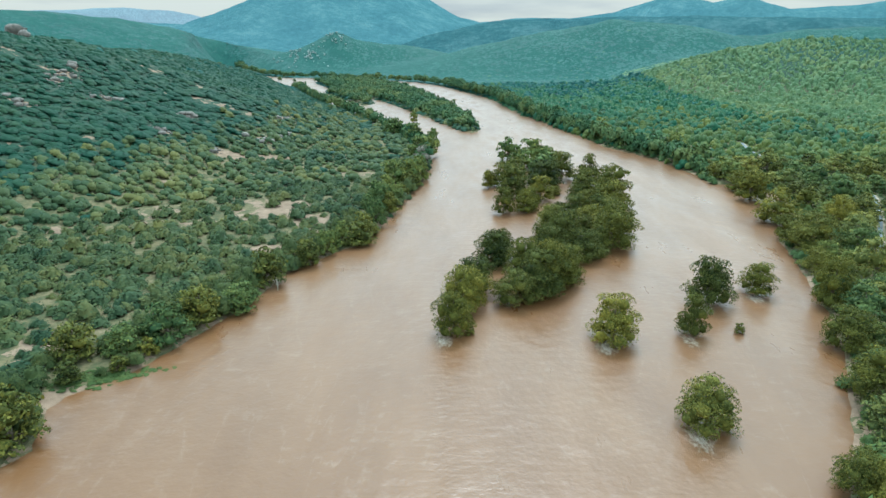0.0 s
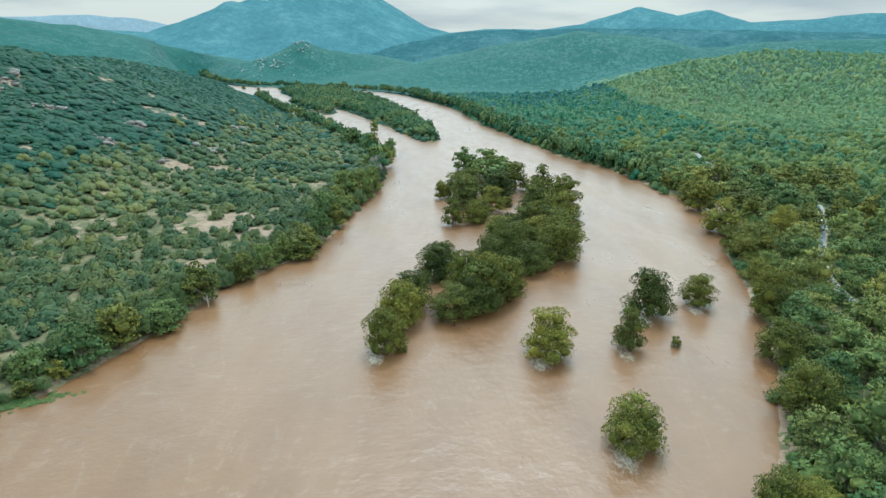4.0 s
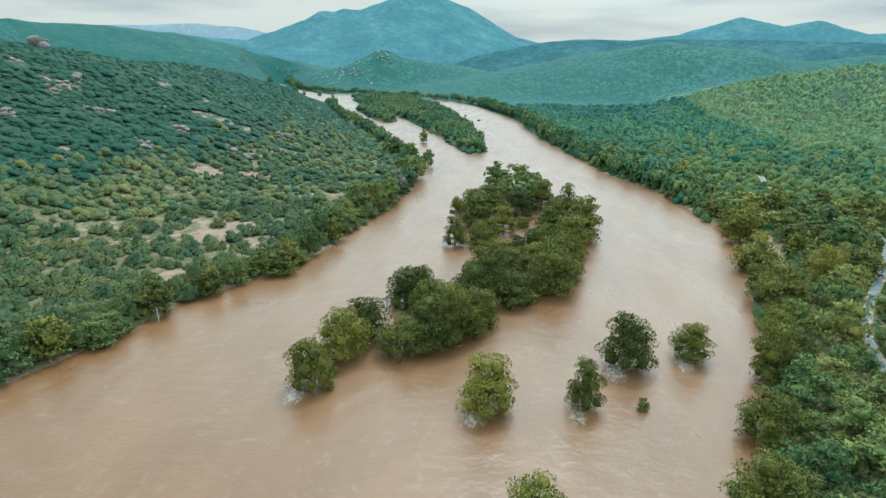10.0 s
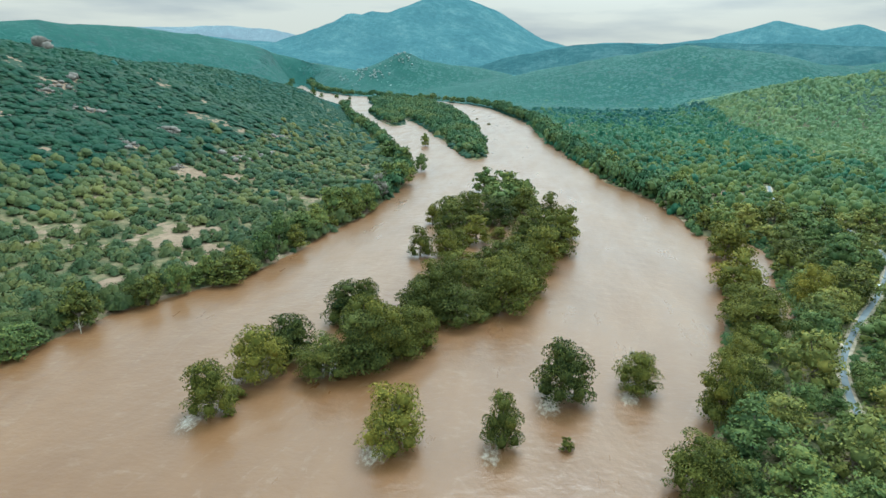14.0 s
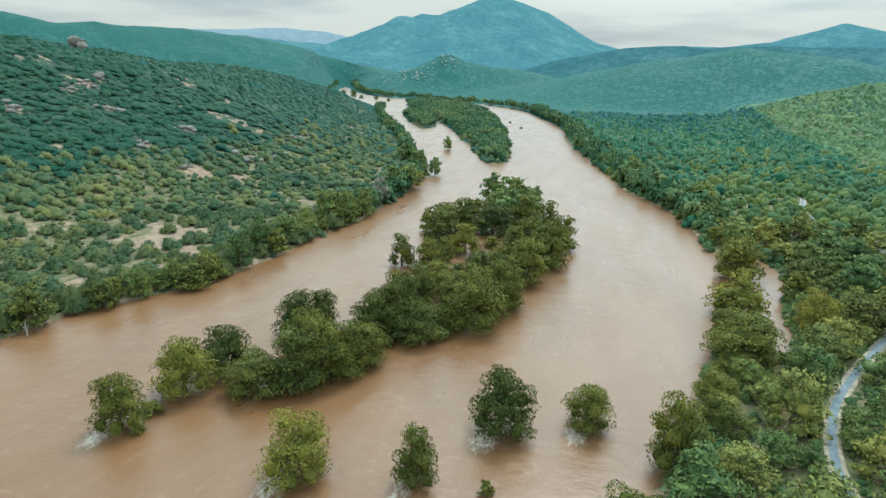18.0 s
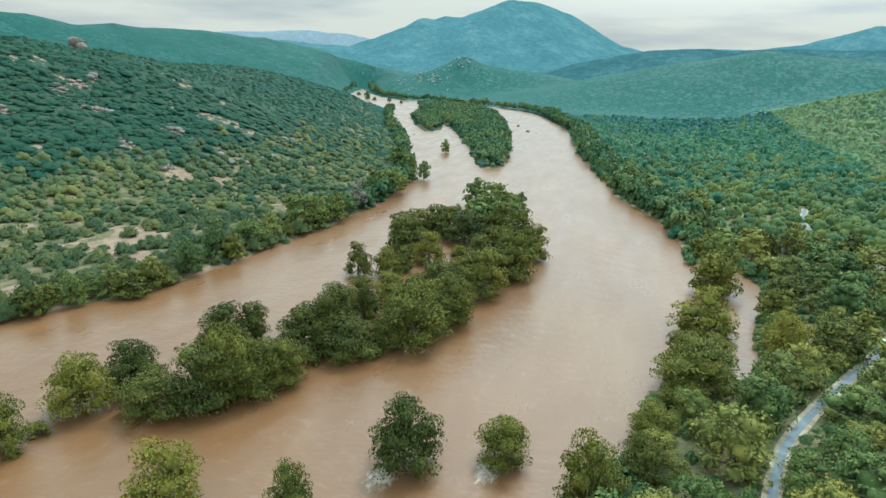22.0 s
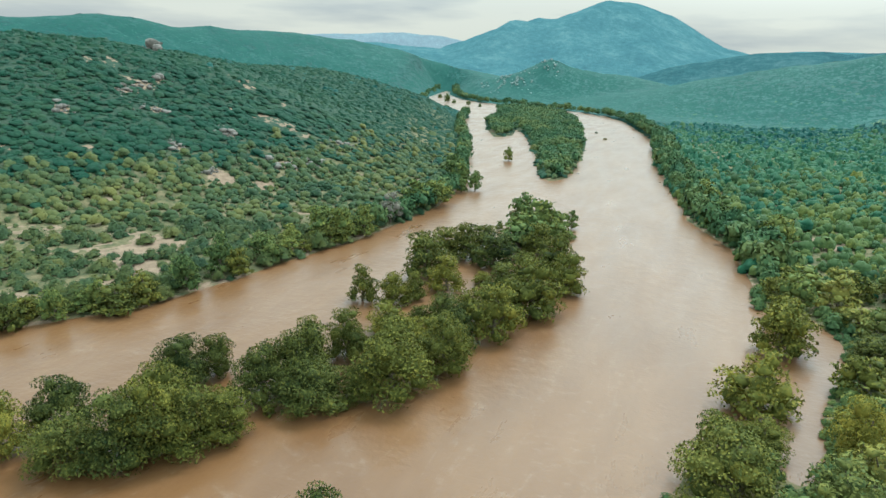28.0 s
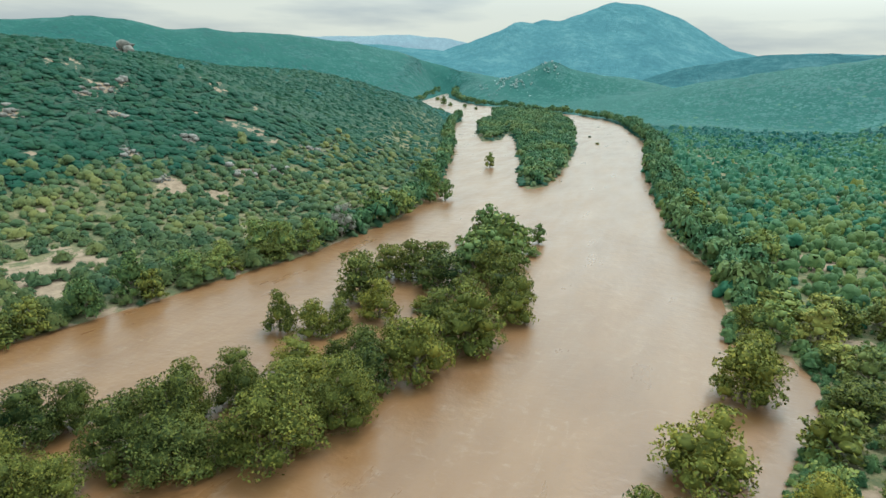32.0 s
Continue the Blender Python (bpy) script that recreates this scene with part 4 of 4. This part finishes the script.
def canopy_kind(lobes, leaves, size, rings, sides, count, seed, flat=1.0, hide=1.0):
    """A spreading crown of a few overlapping rounded lobes, about a metre in radius and height, with small sprays of leaves."""
    kinds = []
    for k in range(count):
        r_ = np.random.default_rng(seed + k)
        ls = [(r_.uniform(-0.2, 0.2), r_.uniform(-0.2, 0.2), r_.uniform(0.22, 0.32), r_.uniform(0.58, 0.72))]
        a0 = r_.uniform(0, 6.28)
        for j in range(lobes - 1):
            a, d = a0 + 6.283 * j / (lobes - 1) + r_.uniform(-0.5, 0.5), r_.uniform(0.40, 0.62)
            ls.append((math.cos(a) * d, math.sin(a) * d, r_.uniform(0.0, 0.22), r_.uniform(0.40, 0.58)))
        pieces = []
        for x_, y_, z_, d in ls:
            v_, q_ = dome(rings, sides, r_)
            pieces.append((v_ * (1 + 0.07 * r_.standard_normal((len(v_), 1))) * np.array([d, d, d * flat]) * hide + np.array([x_, y_, z_]), q_))
        pieces.append(foliage_mass([(x_, y_, z_ + 0.22 * d * flat, d * 1.02, 0.72 * flat) for x_, y_, z_, d in ls], leaves, size, 0, r_, 0.1, None, 0.8, 0.35, 0.9))
        kinds.append(merged(pieces))
    return kinds


def lump_kind(count, seed, leaves, size):
    """A far bush: an uneven low dome with a few sprays of leaves standing out of it."""
    kinds = []
    for k in range(count):
        r_ = np.random.default_rng(seed + k)
        v_, q_ = dome(2, 6, r_)
        v_ = v_ * (1 + 0.16 * r_.standard_normal((len(v_), 1))) * np.array([1, r_.uniform(0.7, 1.0), 1])
        kinds.append(merged([(v_, q_), foliage_mass([(0, 0, 0.3, 0.95, 0.7)], leaves, size, 0, r_, 0.2, None, 0.8, 0.5, 0.6)]))
    return kinds


def crest_kind(count, seed):
    """The crown of a far tree: a low, uneven peak."""
    kinds = []
    for k in range(count):
        r_ = np.random.default_rng(seed + k)
        a = np.arange(6) * math.pi / 3 + r_.uniform(-0.3, 0.3, 6)
        d = r_.uniform(0.75, 1.15, 6)
        rim = np.stack([np.cos(a) * d, np.sin(a) * d, r_.uniform(0.0, 0.10, 6)], -1)
        top = np.array([[r_.uniform(-0.25, 0.25), r_.uniform(-0.25, 0.25), r_.uniform(0.38, 0.62)]])
        kinds.append((np.concatenate([rim, top]), np.array([(0, 1, 2, 6), (2, 3, 4, 6), (4, 5, 0, 6)])))
    return kinds


def mass_kind(leaves, size, count, seed):
    kinds = []
    for k in range(count):
        r_ = np.random.default_rng(seed + k)
        ls = [(r_.uniform(-0.5, 0.5), r_.uniform(-0.5, 0.5), r_.uniform(0.4, 0.8), r_.uniform(0.38, 0.55), r_.uniform(0.65, 0.9)) for _ in range(6)]
        kinds.append(foliage_mass(ls, leaves, size, 1, r_, 0.35, None, 0.72))
    return kinds


def grow(name, label, mat, kinds, x, y, z, radius, tall, r, slope=False):
    """One joined mass of bushes; on a slope their feet follow the ground."""
    if slope:
        lean_x, lean_y = ((on_sheet(x + a, y + b) - on_sheet(x - a, y - b)) / 8 for a, b in ((4, 0), (0, 4)))
    else:
        lean_x = lean_y = np.zeros(len(x))
    pick = r.integers(0, len(kinds), len(x))
    V, Q, T, base = [], [], [], 0
    for k, (tv, tq) in enumerate(kinds):
        i = np.where(pick == k)[0]
        if not len(i):
            continue
        a = r.uniform(0, 2 * np.pi, len(i))
        c, s = np.cos(a)[:, None], np.sin(a)[:, None]
        w, h = radius[i][:, None], (radius[i] * tall[i])[:, None]
        vx = (tv[None, :, 0] * c - tv[None, :, 1] * s) * w + x[i][:, None]
        vy = (tv[None, :, 0] * s + tv[None, :, 1] * c) * w + y[i][:, None]
        vz = tv[None, :, 2] * h + z[i][:, None] - 0.1 + lean_x[i][:, None] * (vx - x[i][:, None]) + lean_y[i][:, None] * (vy - y[i][:, None])
        V.append(np.stack([vx, vy, vz], -1).reshape(-1, 3))
        Q.append((tq[None] + (np.arange(len(i)) * len(tv))[:, None, None]).reshape(-1, 4) + base)
        T.append(np.repeat(r.uniform(0, 1, len(i)), len(tv)))
        base += len(i) * len(tv)
    if not V:
        return
    m = mesh_from(name, np.concatenate(V), np.concatenate(Q), np.concatenate(T))
    m.polygons.foreach_set("use_smooth", np.ones(len(m.polygons), bool))
    m.materials.append(mat)
    tagged(new(name, m), label, "vegetation", kind="stuff")


NEAR_BUSH, SIDE_BUSH = canopy_kind(4, 150, 0.115, 2, 7, 8, 500, 1.0, 0.84), canopy_kind(4, 90, 0.135, 2, 7, 10, 530, 1.0, 0.87)
MID_BUSH, WOOD_BUSH = canopy_kind(3, 20, 0.13, 3, 7, 10, 520, 1.0, 0.98), canopy_kind(4, 26, 0.13, 3, 7, 10, 525, 1.2, 0.98)
HILL_BUSH, FAR_BUSH = lump_kind(10, 540, 3, 0.24), crest_kind(10, 560)
r = np.random.default_rng(9)
THORNS = [thorn_tree(k) for k in range(8)]
for lo, hi, step, kinds in ((0, 170, 4.2, NEAR_BUSH), (170, 290, 4.4, SIDE_BUSH), (290, 540, 4.2, MID_BUSH), (540, 950, 4.8, HILL_BUSH), (950, 1850, 5.1, FAR_BUSH), (1850, 2300, 10.0, FAR_BUSH)):
    x, y, z = scatter(lo, hi, step, r)
    keep = ~inside(x, y, SPIT) & ((x < 0.75 * y + 50) | (r.uniform(0, 1, len(x)) < 0.35))
    x, y, z = x[keep], y[keep], z[keep]
    east = x > 60
    far = np.hypot(x - 85, y - 60)
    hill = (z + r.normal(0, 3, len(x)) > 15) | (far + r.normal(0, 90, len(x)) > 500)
    # stretch of the eastern hill that gets the painted sun patch
    sunlit_hill = (x > 300) & (y < 1080)
    thin = fractal(x, y, 9, 2, 77)
    cover = (x > 0) | (far > 760) | (fractal(x, y, 42, 3, 123) < 0.42) | (r.uniform(0, 1, len(x)) < 0.3)
    # from about 900 m on, plants take the teal leaf colour that holds haze
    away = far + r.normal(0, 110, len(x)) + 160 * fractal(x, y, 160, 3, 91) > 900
    # sizes run from small bushes to broad crowns, larger together in some stretches
    rich = 1 + 0.35 * fractal(x, y, 60, 3, 211)
    rad = step * np.clip((0.56 if hi < 960 else 0.60) * np.exp(0.46 * r.standard_normal(len(x))) * rich, 0.22, 1.15)
    rad = np.where((edge_distance(x, y, ROAD_LINE) < 5) & (y < 290), np.minimum(rad, 1.5), rad)
    under, aside = inside(x, y, EAST_STRETCH), (x > 0.75 * y + 50) | (y < 70)
    aside &= ~under
    rad = np.where(under, np.minimum(rad * 0.62, 2.0), rad)
    rad = np.where(~east & ~hill & (far < 540), np.minimum(rad * 1.2, 4.6), rad)
    tall = r.uniform(0.85, 1.25, len(x)) * np.where(east & (far < 540), 1.3, 1.0) * (1.0 if hi < 600 else 0.8 if hi < 960 else 0.22) * np.where(hill & ~east, 0.52, 1.0)
    rad = np.where(hill & ~east & (hi == 540), rad * 1.3, rad)
    shore = -depth_in(x, y, RIVER)
    single = np.zeros(len(x), bool)
    if hi < 300:  # the thorn trees next to the western shore stand singly
        near_shore = np.where(~east & ~hill & (thin < 0.46) & cover & (shore > 1.5) & (shore < 60) & (x > -135) & (rad > 1.4))[0]
        for i in near_shore[np.argsort(shore[near_shore])][:120]:
            single[i] = True
            ob = set_at(THORNS[int(r.integers(len(THORNS)))], x[i], y[i], z[i], r.uniform(0, 6.28), rad[i] / 5 * 0.98, rad[i] * tall[i] / 5 * 1.3)
            tagged(ob, "grey-green flat-topped thorn tree on dry ground", "tree", "thorn trees along the western shore")
    for which, name, label, mat, shapes in (
            (~hill & ~east & (thin < 0.46) & cover & ~single, "scrub", "grey-green thorn scrub over dry ground", LEAF_SCRUB, kinds),
            (~hill & east & ~under & ~aside, "woodland", "dense green woodland behind the eastern bank", LEAF_WOOD, WOOD_BUSH if hi == 540 else kinds),
            (~hill & east & under, "undergrowth", "low green bushes below the trees of the eastern wood", LEAF_WOOD, SIDE_BUSH),
            (~hill & east & aside, "woodland", "dense green woodland behind the eastern bank", LEAF_WOOD, HILL_BUSH),
            (hill & sunlit_hill, "dry_woodland", "green scrub on the eastern hill, coloured paler as if sunlit", LEAF_SUNLIT, kinds),
            (hill & east & ~sunlit_hill & ~away, "plain_woodland", "green woodland over the eastern plain", LEAF_PLAIN, WOOD_BUSH if hi == 540 else kinds),
            (hill & ~east & (thin < 0.75) & cover & ~sunlit_hill & ~away, "hill_woodland", "dark green scrub covering the hillsides, its blue put in for haze", LEAF_HILL, kinds),
            (hill & (thin < 0.60) & ~sunlit_hill & away, "far_woodland", "green woodland on the distant hills, coloured teal for haze", LEAF_HAZE, kinds)):
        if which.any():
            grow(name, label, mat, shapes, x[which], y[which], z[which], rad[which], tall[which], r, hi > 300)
for t in THORNS:
    for o in (*t.children, t):
        bpy.data.objects.remove(o)

# the wood behind the start of the walk
g = np.arange(-260, 330, 5.0)
x, y = (a.ravel() + r.uniform(-2.5, 2.5, len(g) ** 2) for a in np.meshgrid(g, g - 150))
az, d = np.degrees(np.arctan2(x - 85, y - 20)), np.hypot(x - 85, y - 60)
ok = (d < 250) & ((az <= -66) | (az >= 46)) & (land(x, y) > 0.3) & (edge_distance(x, y, ROAD_LINE) > 3)
for close, shapes in ((True, WOOD_BUSH), (False, HILL_BUSH)):
    i = np.where(ok & ((d < 130) == close))[0]
    grow("woodland", "dense green woodland behind the eastern bank", LEAF_WOOD, shapes, x[i], y[i], land(x[i], y[i]), r.uniform(2.0, 4.2, len(i)), r.uniform(0.9, 1.4, len(i)), r)

for poly, lo, hi in ((FAR_ISLAND, 5.5, 8.0), (ISLET, 5.0, 7.0)):
    a = np.array(poly, float)
    x, y = (g.ravel() for g in np.meshgrid(np.arange(a[:, 0].min(), a[:, 0].max(), 8.5), np.arange(a[:, 1].min(), a[:, 1].max(), 8.5)))
    x, y = x + r.uniform(-3.5, 3.5, len(x)), y + r.uniform(-3.5, 3.5, len(y))
    ok = depth_in(x, y, poly) > 3.5
    x, y = x[ok], y[ok]
    grow("island_woodland", "dense dark-green trees covering the upper island", LEAF_ISLE, mass_kind(75, 0.17, 6, 580), x, y, land(x, y), r.uniform(lo, hi, len(x)), r.uniform(0.95, 1.3, len(x)), r)

x, y, w, h = np.array(bank_wood).T
grow("bank_woodland", "dark-green trees along the banks upstream", LEAF_ISLE, mass_kind(110, 0.17, 8, 590), x, y, np.maximum(land(x, y), 0), w / 2 * 1.1, h / (0.62 * w), r)

x, y = -78 + r.normal(0, 1, 260) * 5.0, 122.0 + r.normal(0, 1, 260) * 1.6
y = y + (x + 76) * 0.38
grow("reed_mat", "pale green mat of low plants trailing into the flood", LEAF_REED, MID_BUSH, x, y, np.maximum(land(x, y), 0.0), r.uniform(0.5, 1.2, 260), r.uniform(0.25, 0.5, 260), r)

rim = np.array([q for off in (-2.2, 2.2, -4.5, 4.5) for q in along(SIDE[:6], 1.7, r, off, 1.2)])
x, y = rim.T
ok = (np.maximum(depth_in(x, y, SIDE), depth_in(x, y, SPIT)) < -0.3) & (x > 145)
x, y = x[ok], y[ok]
grow("bank_bushes", "low green bushes along the side channel", LEAF_WOOD, SIDE_BUSH, x, y, land(x, y), r.uniform(0.8, 1.8, len(x)), r.uniform(0.8, 1.2, len(x)), r)

side = along(ROAD_LINE[4:17], 2.0, r, 3.5, 1.2) + along(ROAD_LINE[4:17], 2.0, r, -3.7, 1.2)
x, y = np.array(side).T
grow("roadside_bushes", "low green bushes crowding the narrow road", LEAF_WOOD, SIDE_BUSH, x, y, land(x, y), r.uniform(0.6, 1.7, len(x)), r.uniform(0.7, 1.2, len(x)), r)

# a bare, pale dead tree at the water's edge
dead = new("dead_tree")
dead.location = (-50.6, 172.6, 0.0)
dead.scale = (0.7, 0.7, 0.7)
tagged(dead, "bare pale dead tree standing at the flooded bank", "tree")
part("trunk", mesh_from("trunk", *tube([(0, 0, -1.5), (0.1, 0.1, 2.0), (-0.2, 0.0, 4.2), (0.1, 0.2, 6.0)], [0.26, 0.2, 0.13, 0.05])), DEAD, dead)
for tip in ((1.5, 0.4, 5.6), (-1.6, -0.3, 5.2), (-0.9, 1.0, 6.3), (0.9, -0.9, 6.6), (1.8, -0.2, 4.0)):
    part("branch", mesh_from("branch", *tube([(0, 0.05, 2.2), (tip[0] * 0.45, tip[1] * 0.5, tip[2] * 0.68), tip], [0.11, 0.08, 0.03], 5)), DEAD, dead)

# ---- track, rocks ----


def ribbon(name, line, width, lift, mat, label, category):
    a = np.array(line, float)
    run = np.r_[0, np.cumsum(np.hypot(np.diff(a[:, 0]), np.diff(a[:, 1])))]
    s = np.linspace(0, run[-1], 140)
    cx, cy = np.interp(s, run, a[:, 0]), np.interp(s, run, a[:, 1])
    for _ in range(6):
        cx[1:-1], cy[1:-1] = (cx[:-2] + 2 * cx[1:-1] + cx[2:]) / 4, (cy[:-2] + 2 * cy[1:-1] + cy[2:]) / 4
    tx, ty = np.gradient(cx), np.gradient(cy)
    ln = np.hypot(tx, ty)
    rows = []
    for k in (-1, -0.5, 0, 0.5, 1):
        w = width / 2 * (1 + 0.14 * fractal(s, s * 0 + 7 * k, 9, 3, 5)) * k
        gx, gy = cx + ty / ln * w, cy - tx / ln * w
        gz = np.maximum.reduce([land(cx + ty / ln * q, cy - tx / ln * q) for q in (-3, 0, 3)]) + lift - 0.04 * abs(k)
        rows.append(np.stack([gx, gy, gz], -1))
    v = np.stack(rows, 1)
    i = np.arange(v.shape[0] * 5).reshape(-1, 5)
    q = np.stack([i[:-1, :-1], i[1:, :-1], i[1:, 1:], i[:-1, 1:]], -1).reshape(-1, 4)
    m = mesh_from(name, v.reshape(-1, 3), q)
    m.materials.append(mat)
    return tagged(new(name, m), label, category, kind="structure")


ribbon("road_verge", ROAD_LINE, 3.3, 0.18, VERGE, "bare earth verge of the track", "verge")
ribbon("road", ROAD_LINE, 1.6, 0.26, ROAD, "narrow pale grey wet road through the wood", "road")


def boulder(x, y, size, seed, label, sink=0.3, z=None):
    r_ = np.random.default_rng(seed)
    bp, bq = BALLS[3]
    v_ = bp * (1 + 0.16 * r_.standard_normal((len(bp), 1)))
    v_ = v_ * np.array(size) * 0.5
    m = mesh_from("boulder", v_, bq)
    m.materials.append(ROCK)
    ob = new("boulder", m)
    ob.location = (x, y, (ground_at(x, y) if z is None else z) + size[2] * (0.5 - sink))
    return tagged(ob, label, "rock", "boulders on the hill")


boulder(-333, 506, (15, 11, 9), 1, "pinkish granite boulder crowning the wooded hill", -0.05)
ro = np.random.default_rng(77)
for cx, cy, spread, count in OUTCROPS:
    for _ in range(count):
        x, y = cx + ro.normal(0, spread * 0.45), cy + ro.normal(0, spread * 0.45)
        s = ro.uniform(2.2, 5.4)
        boulder(x, y, (s * ro.uniform(0.9, 1.6), s, s * ro.uniform(0.6, 0.9)), int(ro.integers(10000)), "weathered pinkish granite rock on the scrub-covered hillside")
rub = np.array([(cx + ro.normal(0, spread * 0.75), cy + ro.normal(0, spread * 0.6)) for cx, cy, spread, count in OUTCROPS for _ in range(26)])
stones = []
for k in range(6):
    bp, bq = BALLS[1]
    stones.append((bp * (1 + 0.22 * ro.standard_normal((len(bp), 1))) * np.array([1, 1, 0.7]), bq))
grow("stone_rubble", "pale pinkish granite stones strewn over the hillside", ROCK, stones, rub[:, 0], rub[:, 1], land(rub[:, 0], rub[:, 1]) + 0.1, ro.uniform(0.5, 1.5, len(rub)), ro.uniform(0.7, 1.1, len(rub)), ro)
rub = np.array([(-322 + ro.normal(0, 26), 1430 + ro.normal(0, 34)) for _ in range(70)] + [(-262 + ro.normal(0, 22), 1520 + ro.normal(0, 24)) for _ in range(30)])
grow("stone_rubble", "pale granite blocks on the rounded hill upstream", ROCK_PALE, stones, rub[:, 0], rub[:, 1], land(rub[:, 0], rub[:, 1]) + 1.2, ro.uniform(1.4, 3.2, len(rub)), ro.uniform(0.8, 1.2, len(rub)), ro)
boulder(-325, 503, (8, 8, 8), 2, "pinkish granite boulder below the hilltop")

# ---- car at the roadside ----
PAINT, n, l, b = material("white_car_paint", 0.25, 0.5)
l.new(ramp(n, l, noise_node(n, l, 1.5, 5), [(0.3, (0.66, 0.67, 0.68)), (0.7, (0.76, 0.76, 0.76))]), b.inputs["Base Color"])
GLASS, n, l, b = material("dark_car_glass", 0.06, 0.6)
b.inputs["Base Color"].default_value = (0.015, 0.02, 0.022, 1)
RUBBER, n, l, b = material("tyre_rubber", 0.85, 0.2)
b.inputs["Base Color"].default_value = (0.02, 0.02, 0.02, 1)
STEEL, n, l, b = material("wheel_steel", 0.35, 0.5)
b.inputs["Base Color"].default_value = (0.45, 0.46, 0.47, 1)
b.inputs["Metallic"].default_value = 0.8
LAMP, n, l, b = material("lamp_lens", 0.1, 0.5)
b.inputs["Base Color"].default_value = (0.6, 0.6, 0.58, 1)


def hull(sections, bevel):
    """A closed body through cross-sections: place along it, half width, floor and top."""
    bm = bmesh.new()
    rows = [[bm.verts.new((x_, s_ * w_, z_)) for s_, z_ in ((-1, lo), (1, lo), (1, hi), (-1, hi))] for x_, w_, lo, hi in sections]
    for a_, c_ in zip(rows[:-1], rows[1:]):
        for k in range(4):
            bm.faces.new((a_[k], a_[(k + 1) % 4], c_[(k + 1) % 4], c_[k]))
    bm.faces.new(rows[0][::-1])
    bm.faces.new(rows[-1])
    bmesh.ops.bevel(bm, geom=list(bm.edges), offset=bevel, segments=2, affect="EDGES", profile=0.6)
    bmesh.ops.recalc_face_normals(bm, faces=list(bm.faces))
    m = bpy.data.meshes.new("hull")
    bm.to_mesh(m)
    bm.free()
    return m


def disc(radius, width, bevel):
    bm = bmesh.new()
    bmesh.ops.create_cone(bm, cap_ends=True, segments=20, radius1=radius, radius2=radius, depth=width, matrix=Matrix.Rotation(radians(90), 4, "X"))
    bmesh.ops.bevel(bm, geom=[e for e in bm.edges if len(e.link_faces) == 2 and e.calc_face_angle() > 1.0], offset=bevel, segments=2, affect="EDGES")
    m = bpy.data.meshes.new("disc")
    bm.to_mesh(m)
    bm.free()
    return m


def car(x, y, heading):
    top = new("car")
    tagged(top, "small white hatchback car parked on the narrow road", "car")
    part("body", hull([(-1.85, 0.70, 0.35, 0.80), (-1.6, 0.80, 0.25, 0.95), (0.4, 0.82, 0.22, 0.95), (1.4, 0.78, 0.25, 0.86), (1.85, 0.66, 0.35, 0.70)], 0.05), PAINT, top)
    part("windows", hull([(-1.62, 0.70, 0.90, 1.00), (-1.30, 0.66, 0.90, 1.40), (0.05, 0.66, 0.90, 1.41), (0.85, 0.70, 0.88, 0.95)], 0.03), GLASS, top, "dark car windows")
    part("roof", hull([(-1.40, 0.60, 1.38, 1.42), (-1.0, 0.64, 1.39, 1.47), (-0.1, 0.64, 1.39, 1.48), (0.15, 0.58, 1.38, 1.42)], 0.02), PAINT, top)
    tyre_mesh, rim_mesh = disc(0.29, 0.18, 0.04), disc(0.18, 0.20, 0.02)
    for wx in (-1.15, 1.15):
        for wy in (-0.74, 0.74):
            tyre = part("wheel", tyre_mesh, RUBBER, top, "black rubber tyre")
            tyre.location = (wx, wy, 0.29)
            part("rim", rim_mesh, STEEL, tyre, "steel wheel rim")
    for sy in (-0.5, 0.5):
        lamp = part("headlight", hull([(-0.04, 0.13, -0.06, 0.06), (0.04, 0.11, -0.05, 0.05)], 0.015), LAMP, top, "clear headlight")
        lamp.location = (1.80, sy, 0.60)
    top.matrix_world = Matrix.Translation((x, y, max(ground_at(x + a_, y + c_) for a_ in (-3, 0, 3) for c_ in (-3, 0, 3)) + 0.24)) @ Matrix.Rotation(heading, 4, "Z")
    return top


car(184.6, 250.0, math.atan2(-22, -14))
